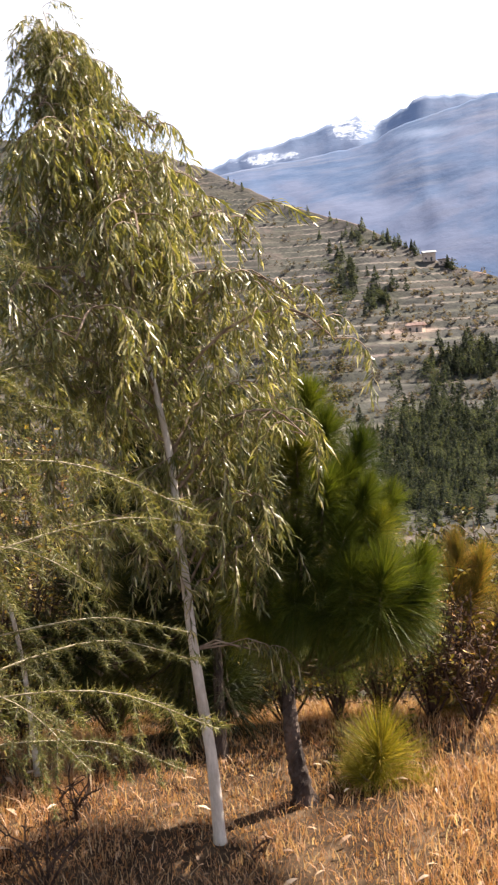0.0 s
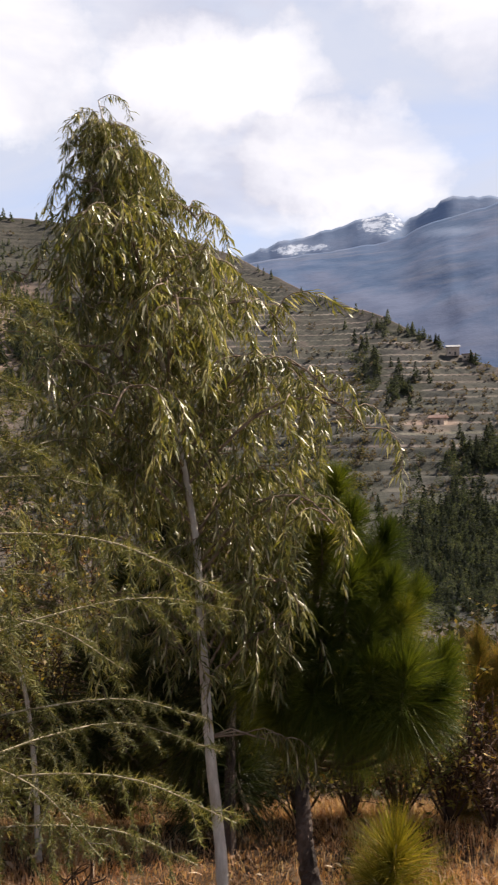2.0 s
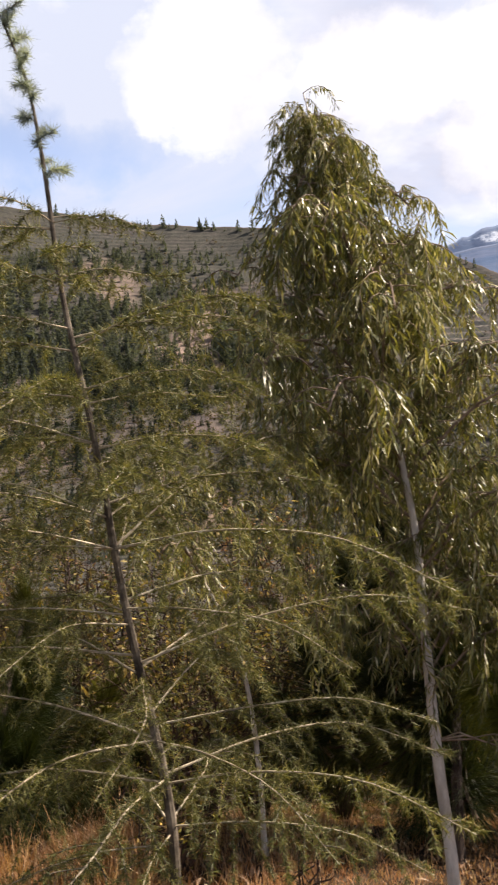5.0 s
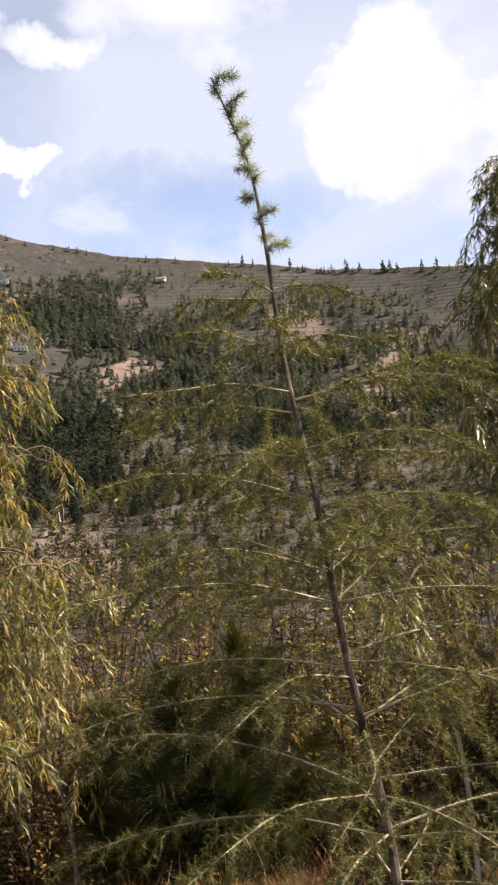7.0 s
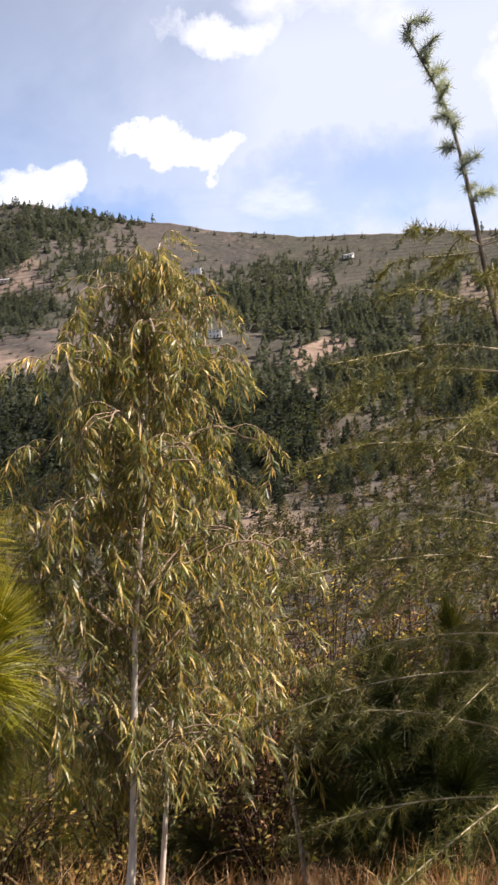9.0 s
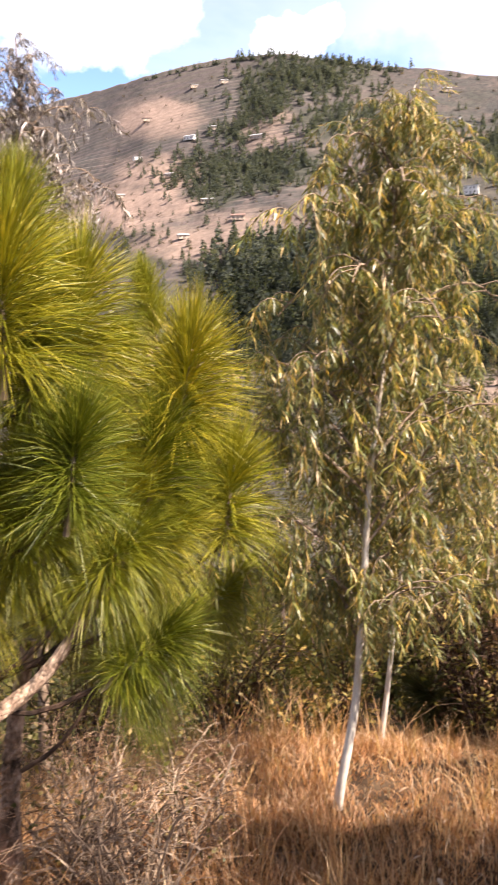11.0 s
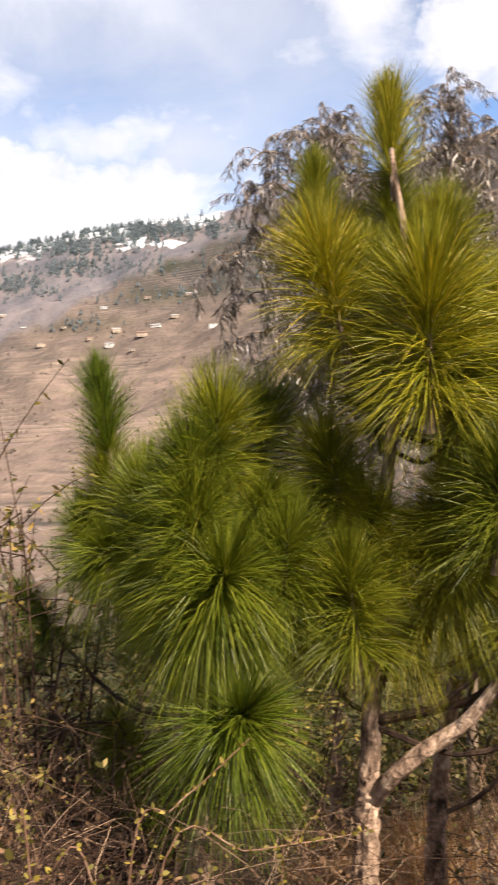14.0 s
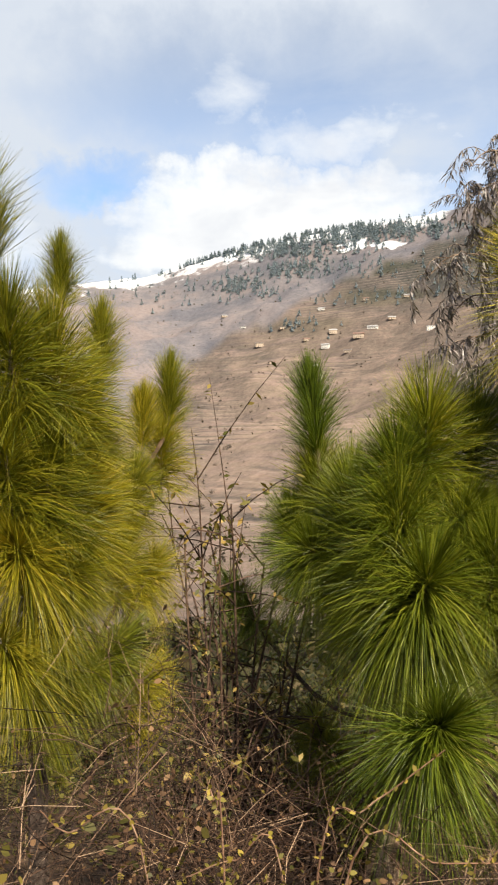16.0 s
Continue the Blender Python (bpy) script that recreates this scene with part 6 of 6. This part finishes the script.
def grass(name, label, count, seed, th0, th1, r0, r1, tall, material, clump=0.5):
    g = np.random.default_rng(seed)
    n_c = max(1, count // 26)
    th = np.radians(g.uniform(th0, th1, n_c))
    r = np.sqrt(g.uniform(r0 * r0, r1 * r1, n_c))
    cx, cy = -np.sin(th) * r, np.cos(th) * r
    keep = fbm(cx * 1.6 + 60, cy * 1.6, 3) > -0.75
    cx, cy = cx[keep], cy[keep]
    idx = g.integers(0, len(cx), count)
    x, y = cx[idx] + g.normal(0, 0.05, count), cy[idx] + g.normal(0, 0.05, count)
    z = terrain(x, y) - 0.01
    size = tall * (0.55 + 0.7 * np.clip(0.5 + fbm(x * 1.2, y * 1.2 + 20, 2), 0, 1)) * g.uniform(0.35, 1.2, count)
    a, bend = g.uniform(0, 2 * np.pi, count), g.uniform(0.05, 0.9, count)
    w = g.uniform(0.0009, 0.0024, count)
    f = g.uniform(0, 2 * np.pi, count)
    ax, ay = np.cos(f) * w, np.sin(f) * w
    rows = []
    for q, k in ((0, 1.0), (0.5, 0.8), (1.0, 0.15)):
        px, py = x + np.cos(a) * bend * size * q * q, y + np.sin(a) * bend * size * q * q
        pz = z + size * (q - 0.28 * bend * q * q)
        rows += [np.stack([px - ax * k, py - ay * k, pz], -1), np.stack([px + ax * k, py + ay * k, pz], -1)]
    v = np.stack(rows, 1).reshape(-1, 3)
    k = np.arange(count) * 6
    quads = np.concatenate([np.stack([k, k + 1, k + 3, k + 2], 1), np.stack([k + 2, k + 3, k + 5, k + 4], 1)])
    me = bpy.data.meshes.new(name)
    me.from_pydata(v.tolist(), [], quads.tolist())
    me.materials.append(material)
    return tagged(new(name, me), label, "grass", kind="stuff")


grass("dry_grass", "dry straw-coloured grass on the bank", 68000, 5, -22, 80, 2.2, 4.9, 0.10, STRAW)
grass("matted_grass", "matted brown grass and litter on the bank", 66000, 8, -22, 80, 2.2, 4.3, 0.05, STRAW_BROWN)
grass("tall_grass", "taller bleached grass stalks along the bank's edge", 5000, 6, 20, 80, 2.4, 4.4, 0.27, STRAW)


def fallen_leaves(count, seed):
    rnd = random.Random(seed)
    s = Shape()
    g = np.random.default_rng(seed)
    th, r = np.radians(g.uniform(-20, 110, count)), g.uniform(2.0, 3.7, count)
    xs, ys = -np.sin(th) * r, np.cos(th) * r
    for x, y, z in zip(xs.tolist(), ys.tolist(), terrain(xs, ys).tolist()):
        o = Vector((x, y, z + rnd.uniform(0.012, 0.05)))
        a, l = rnd.uniform(0, 6.28), rnd.uniform(0.025, 0.06)
        d = Vector((math.cos(a), math.sin(a), rnd.gauss(0, 0.2)))
        across = Vector((-math.sin(a), math.cos(a), rnd.gauss(0, 0.4))).normalized()
        lift = Vector((0, 0, 0.25 * l))
        s.blade([o, o + d * l * 0.35 + lift * 0.5, o + d * l * 0.7 + lift * 0.4, o + d * l], (l * 0.06, l * 0.24, l * 0.2, 0), across)
    return tagged(new("fallen_leaves", s.mesh("fallen_leaves", LITTER)), "pale curled dry leaves fallen on the grass", "leaves", kind="stuff")


fallen_leaves(420, 9)


# ---- woods and scrub on the hills ----
def spots(g, th, el):
    """Places on the hill where a sight line from the bank, at those angles, meets the slope."""
    crest = np.interp(th, OFF_TH, OFF_M)
    u = np.linspace(0.0, 1.0, 90)
    r = VALLEY + (crest[:, None] - VALLEY) * u[None, :]
    t = np.broadcast_to(th[:, None], r.shape)
    z = terrain(-np.sin(np.radians(t)) * r, np.cos(np.radians(t)) * r)
    e = np.degrees(np.arctan2(z - EYE, r))
    first = np.argmax(e >= el[:, None], axis=1)
    ok = e[np.arange(len(th)), first] >= el
    n = np.arange(len(th))
    last = np.maximum(first - 1, 0)
    part_way = np.clip((el - e[n, last]) / np.maximum(e[n, first] - e[n, last], 1e-6), 0, 1)
    rr = r[n, last] + (r[n, first] - r[n, last]) * part_way
    x, y = -np.sin(np.radians(th)) * rr, np.cos(np.radians(th)) * rr
    return x[ok], y[ok], terrain(x[ok], y[ok]), rr[ok], ok


def clumps(name, label, x, y, z, size, pieces, material, seed, pointed, fine=1.0):
    """Many small trees in one mesh: each a tapered crown of ragged leaf clumps on a stem."""
    g = np.random.default_rng(seed)
    vs, fs, k = [], [], 0
    for i in range(len(x)):
        h = size[i]
        n = int(pieces[i])
        q = g.random(n)
        wide = (0.26 * (1.05 - q) if pointed else 0.42 * np.sqrt(np.maximum(0.02, 1 - (2 * q - 0.9) ** 2))) * h
        a = g.uniform(0, 2 * np.pi, n)
        rad = wide * np.sqrt(g.random(n))
        c = np.stack([x[i] + np.cos(a) * rad, y[i] + np.sin(a) * rad, z[i] + h * (0.08 + 0.9 * q)], -1)
        s = fine * (0.34 if pointed else 0.30) * h * (1.1 - 0.6 * q) * g.uniform(0.5, 1.1, n) * (26.0 / n) ** 0.45
        d1, d2 = g.normal(size=(n, 3)), g.normal(size=(n, 3))
        d1 /= np.linalg.norm(d1, axis=1, keepdims=True)
        d2 /= np.linalg.norm(d2, axis=1, keepdims=True)
        d1[:, 2] = d1[:, 2] * 0.6 - 0.25
        tri = np.stack([c + d1 * s[:, None], c - d1 * s[:, None] * 0.5 + d2 * s[:, None] * 0.8, c - d1 * s[:, None] * 0.5 - d2 * s[:, None] * 0.8], 1)
        vs.append(tri.reshape(-1, 3))
        fs.append(k + np.arange(n * 3).reshape(-1, 3))
        k += n * 3
    v, f = np.concatenate(vs), np.concatenate(fs)
    me = bpy.data.meshes.new(name)
    me.vertices.add(len(v))
    me.vertices.foreach_set("co", v.astype(np.float32).ravel())
    me.loops.add(f.size)
    me.loops.foreach_set("vertex_index", f.ravel().astype(np.int32))
    me.polygons.add(len(f))
    me.polygons.foreach_set("loop_start", np.arange(0, f.size, 3, dtype=np.int32))
    me.update(calc_edges=True)
    me.materials.append(material)
    return tagged(new(name, me), label, "woods", kind="stuff")


def build_woods():
    g = np.random.default_rng(11)
    th, el, h = [], [], []
    for a, e, wa, we, n, tall in WOODS_AT:
        n = int(n * 1.7)
        t, v = a + wa * 0.62 * g.normal(size=n), e + we * 0.62 * g.normal(size=n)
        v = np.minimum(v, np.interp(t, SKY_TH, SKY_EL) - 0.1)
        th.append(t + 0.6 * fbm(t * 1.5, v * 1.5, 2)), el.append(v), h.append(tall * g.uniform(0.4, 1.15, n))
    # lone trees along the skyline
    t = np.concatenate([g.uniform(-12, 44, 70), g.uniform(44, 60, 110)])
    th.append(t), el.append(np.interp(t, SKY_TH, SKY_EL) - 0.25), h.append(g.uniform(2, 5.5, 180))
    t = np.concatenate([g.uniform(13, 26, 13), g.uniform(46, 55, 16)])
    th.append(t), el.append(np.interp(t, SKY_TH, SKY_EL) - 0.2), h.append(g.uniform(6, 10, 29))
    th, el, h = np.concatenate(th), np.concatenate(el), np.concatenate(h)
    x, y, z, r, ok = spots(g, th, el)
    h = h[ok] * np.clip(r / 260, 0.55, 1.25)
    pieces = np.clip(60000 / r, 70, 260)
    sharp = g.random(len(x)) < 0.6
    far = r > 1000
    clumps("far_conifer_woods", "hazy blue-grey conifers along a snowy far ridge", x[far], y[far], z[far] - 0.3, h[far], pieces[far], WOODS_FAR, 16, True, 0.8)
    x, y, z, h, r, pieces, sharp = x[~far], y[~far], z[~far], h[~far], r[~far], pieces[~far], sharp[~far]
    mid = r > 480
    clumps("upper_hill_woods", "haze-greyed green conifers in patches high on the hills", x[mid], y[mid], z[mid] - 0.3, h[mid], pieces[mid], WOODS_MID, 18, True, 0.75)
    x, y, z, h, pieces, sharp = x[~mid], y[~mid], z[~mid], h[~mid], pieces[~mid], sharp[~mid]
    clumps("conifer_woods", "dark green conifers scattered over the far hillsides", x[sharp], y[sharp], z[sharp] - 0.3, h[sharp], pieces[sharp], WOODS, 12, True, 0.75)
    clumps("broadleaf_woods", "dull green and brown trees scattered over the hillsides", x[~sharp], y[~sharp], z[~sharp] - 0.3, h[~sharp] * 0.85, pieces[~sharp], WOODS, 13, False, 0.75)
    n = 15000
    t = g.uniform(-20, 112, n)
    top = np.interp(t, SKY_TH, SKY_EL)
    e = -12.5 + (top + 12.2) * g.random(n) ** 1.15
    e = np.where(g.random(n) < 0.25, g.uniform(-9, 5, n), e)
    keep = (fbm(t * 0.5, e * 0.9, 3) > -0.3) & ((t < 74) | (g.random(n) < 0.6))
    x, y, z, r, ok = spots(g, t[keep], e[keep])
    clumps("hillside_scrub", "leafless grey-brown scrub over the hillsides", x, y, z - 0.2, g.uniform(0.8, 3.0, len(x)) * np.clip(r / 300, 0.45, 1.3), np.clip(5000 / r, 6, 30), SCRUB, 14, False)
    # olive and brown bushes low on the hills
    n = 5200
    t, e = g.uniform(-6, 68, n), g.uniform(-11.5, 5, n)
    x, y, z, r, ok = spots(g, t, e)
    clumps("valley_scrub", "olive and brown bushes low on the hillsides", x, y, z - 0.2, g.uniform(1.5, 4.5, len(x)) * np.clip(r / 180, 0.6, 1.3), np.clip(14000 / r, 50, 110), SLOPE_LEAF, 19, False, 0.7)
    # scrub on the slope just below the bank, finer where it stands nearer
    n = 3000
    t, rr = np.radians(g.uniform(-25, 115, n)), np.exp(g.uniform(np.log(9), np.log(110), n))
    x, y = -np.sin(t) * rr, np.cos(t) * rr
    clumps("slope_scrub", "olive and brown scrub on the slope below the bank", x, y, terrain(x, y) - 0.1, g.uniform(0.5, 1.6, n) * np.clip(rr / 25, 0.7, 1.8), np.clip(900 / rr, 26, 80), SLOPE_LEAF, 15, False)
    n = 300
    t, rr = np.radians(np.where(g.random(n) < 0.9, g.uniform(-25, 80, n), g.uniform(80, 115, n))), g.uniform(5.2, 9.5, n)
    x, y = -np.sin(t) * rr, np.cos(t) * rr
    clumps("bank_scrub", "olive and brown scrub at the foot of the bank", x, y, terrain(x, y) - 0.1, g.uniform(0.5, 1.3, n), np.full(n, 420), SLOPE_LEAF, 17, False, 0.5)


build_woods()


# ---- houses on the hills ----
def house(th, el, width, depth, high, wall, roof, label, pitched=True, turn=0.0):
    g = np.random.default_rng(1)
    x, y, z, r, ok = spots(g, np.array([float(th)]), np.array([float(el)]))
    if not len(x):
        return None
    root = thing("house", (x[0], y[0], z[0] - 0.3), label, "house", "hillside houses")
    root.rotation_euler = (0, 0, radians(th + turn))
    w, d = width / 2, depth / 2
    s = Shape()
    s.add([(-w, -d, 0), (w, -d, 0), (w, d, 0), (-w, d, 0), (-w, -d, high), (w, -d, high), (w, d, high), (-w, d, high)],
          [(3, 2, 1, 0), (4, 5, 6, 7), (0, 1, 5, 4), (1, 2, 6, 5), (2, 3, 7, 6), (3, 0, 4, 7)])
    part("wall", s.mesh("wall", wall), root)
    s = Shape()
    e = 0.5
    if pitched:
        rise = depth * 0.28
        s.add([(-w - e, -d - e, high), (w + e, -d - e, high), (w + e, d + e, high), (-w - e, d + e, high), (-w - e, 0, high + rise), (w + e, 0, high + rise),
               (-w - e, -d - e, high - 0.15), (w + e, -d - e, high - 0.15), (w + e, d + e, high - 0.15), (-w - e, d + e, high - 0.15)],
              [(0, 1, 5, 4), (2, 3, 4, 5), (3, 0, 4), (1, 2, 5), (6, 7, 1, 0), (7, 8, 2, 1), (8, 9, 3, 2), (9, 6, 0, 3), (9, 8, 7, 6)])
    else:
        s.add([(-w - e, -d - e, high), (w + e, -d - e, high), (w + e, d + e, high), (-w - e, d + e, high), (-w - e, -d - e, high + 0.3), (w + e, -d - e, high + 0.3), (w + e, d + e, high + 0.3), (-w - e, d + e, high + 0.3)],
              [(3, 2, 1, 0), (4, 5, 6, 7), (0, 1, 5, 4), (1, 2, 6, 5), (2, 3, 7, 6), (3, 0, 4, 7)])
    part("roof", s.mesh("roof", roof), root)
    storeys = max(1, int(high // 2.7))
    for level in range(storeys):
        for k in range(int(width // 2.6)):
            cx, cz = -w + 1.3 + 2.6 * k, 1.0 + 2.7 * level
            tall = 1.9 if level == 0 and k == 1 else 1.1
            low = 0.1 if tall > 1.5 else cz
            s = Shape()
            s.add([(cx - 0.45, -d - 0.03, low), (cx + 0.45, -d - 0.03, low), (cx + 0.45, -d - 0.03, low + tall), (cx - 0.45, -d - 0.03, low + tall),
                   (cx - 0.45, -d + 0.1, low), (cx + 0.45, -d + 0.1, low), (cx + 0.45, -d + 0.1, low + tall), (cx - 0.45, -d + 0.1, low + tall)],
                  [(0, 1, 2, 3), (0, 4, 5, 1), (1, 5, 6, 2), (2, 6, 7, 3), (3, 7, 4, 0)])
            part("door" if tall > 1.5 else "window", s.mesh("opening", DARK_OPEN), root)
    return root


HOUSES = [(57.3, 14.5, 9, 5, 3.2, 0), (59.9, 15.6, 8, 4, 3, 2), (55.9, 15.0, 7, 5, 3, 1), (53.1, 14.4, 10, 5, 3, 1), (56.9, 17.4, 7, 4, 3, 1), (58.0, 8.7, 7, 4, 2.5, 1), (54.5, 9.7, 8, 5, 3, 2), (41, 14.3, 10, 5, 5.5, 0),
          (37, 12.0, 9, 5, 3.2, 0), (42.7, 10.3, 9, 6, 5.5, 2), (40.1, 10.3, 9, 6, 5.5, 0), (31.1, 14.4, 8, 5, 3, 0), (41.4, 16.2, 7, 4, 3, 1), (94, 5.7, 11, 6, 5.5, 1), (87.7, 6.1, 13, 7, 5.5, 2), (86.8, 6.6, 12, 6, 3.2, 0),
          (92.5, 6.9, 9, 5, 3, 1), (89.3, 6.4, 10, 6, 5, 1), (90, 7.9, 9, 5, 3, 0), (95, 6.9, 9, 5, 3, 0), (91, 6.0, 8, 5, 3, 2), (84.6, 8.5, 9, 5, 3, 1), (88.4, 5.2, 9, 5, 3, 1), (89.8, 5.5, 10, 5, 5.5, 0), (85.6, 7.2, 9, 5, 3, 1), (93.2, 4.6, 9, 5, 3, 2), (90.6, 4.3, 10, 5, 3, 1), (96.2, 7.6, 9, 5, 3, 1), (83.2, 6.4, 10, 5, 5.5, 0), (87.2, 8.4, 8, 5, 3, 2), (58.6, 12.4, 7, 4, 3, 1), (60.6, 13.4, 7, 4, 3, 0), (61.8, 11.2, 8, 4, 3, 1), (56.4, 10.8, 8, 4, 3, 1), (62.6, 15.6, 6, 4, 3, 2), (55.0, 17.6, 7, 4, 3, 1), (-11.6, 5.5, 6, 4, 4.5, 1), (-12.5, 5.2, 5, 4, 3, 2), (-10.6, 1.3, 6, 4, 3, 2)]
STYLES = [(HOUSE_WALL, ROOF_TIN, "whitewashed hillside house with a grey tin roof"), (HOUSE_TAN, ROOF_TIN, "mud-plastered hillside house with a pale roof"), (HOUSE_TAN, ROOF_RED, "tan hillside house with a rusty red roof")]
for k, (th, el, wide, deep_m, high, style) in enumerate(HOUSES):
    house(th, el, wide, deep_m, high, *STYLES[style], pitched=k % 3 != 1, turn=(k * 37 % 50) - 25)
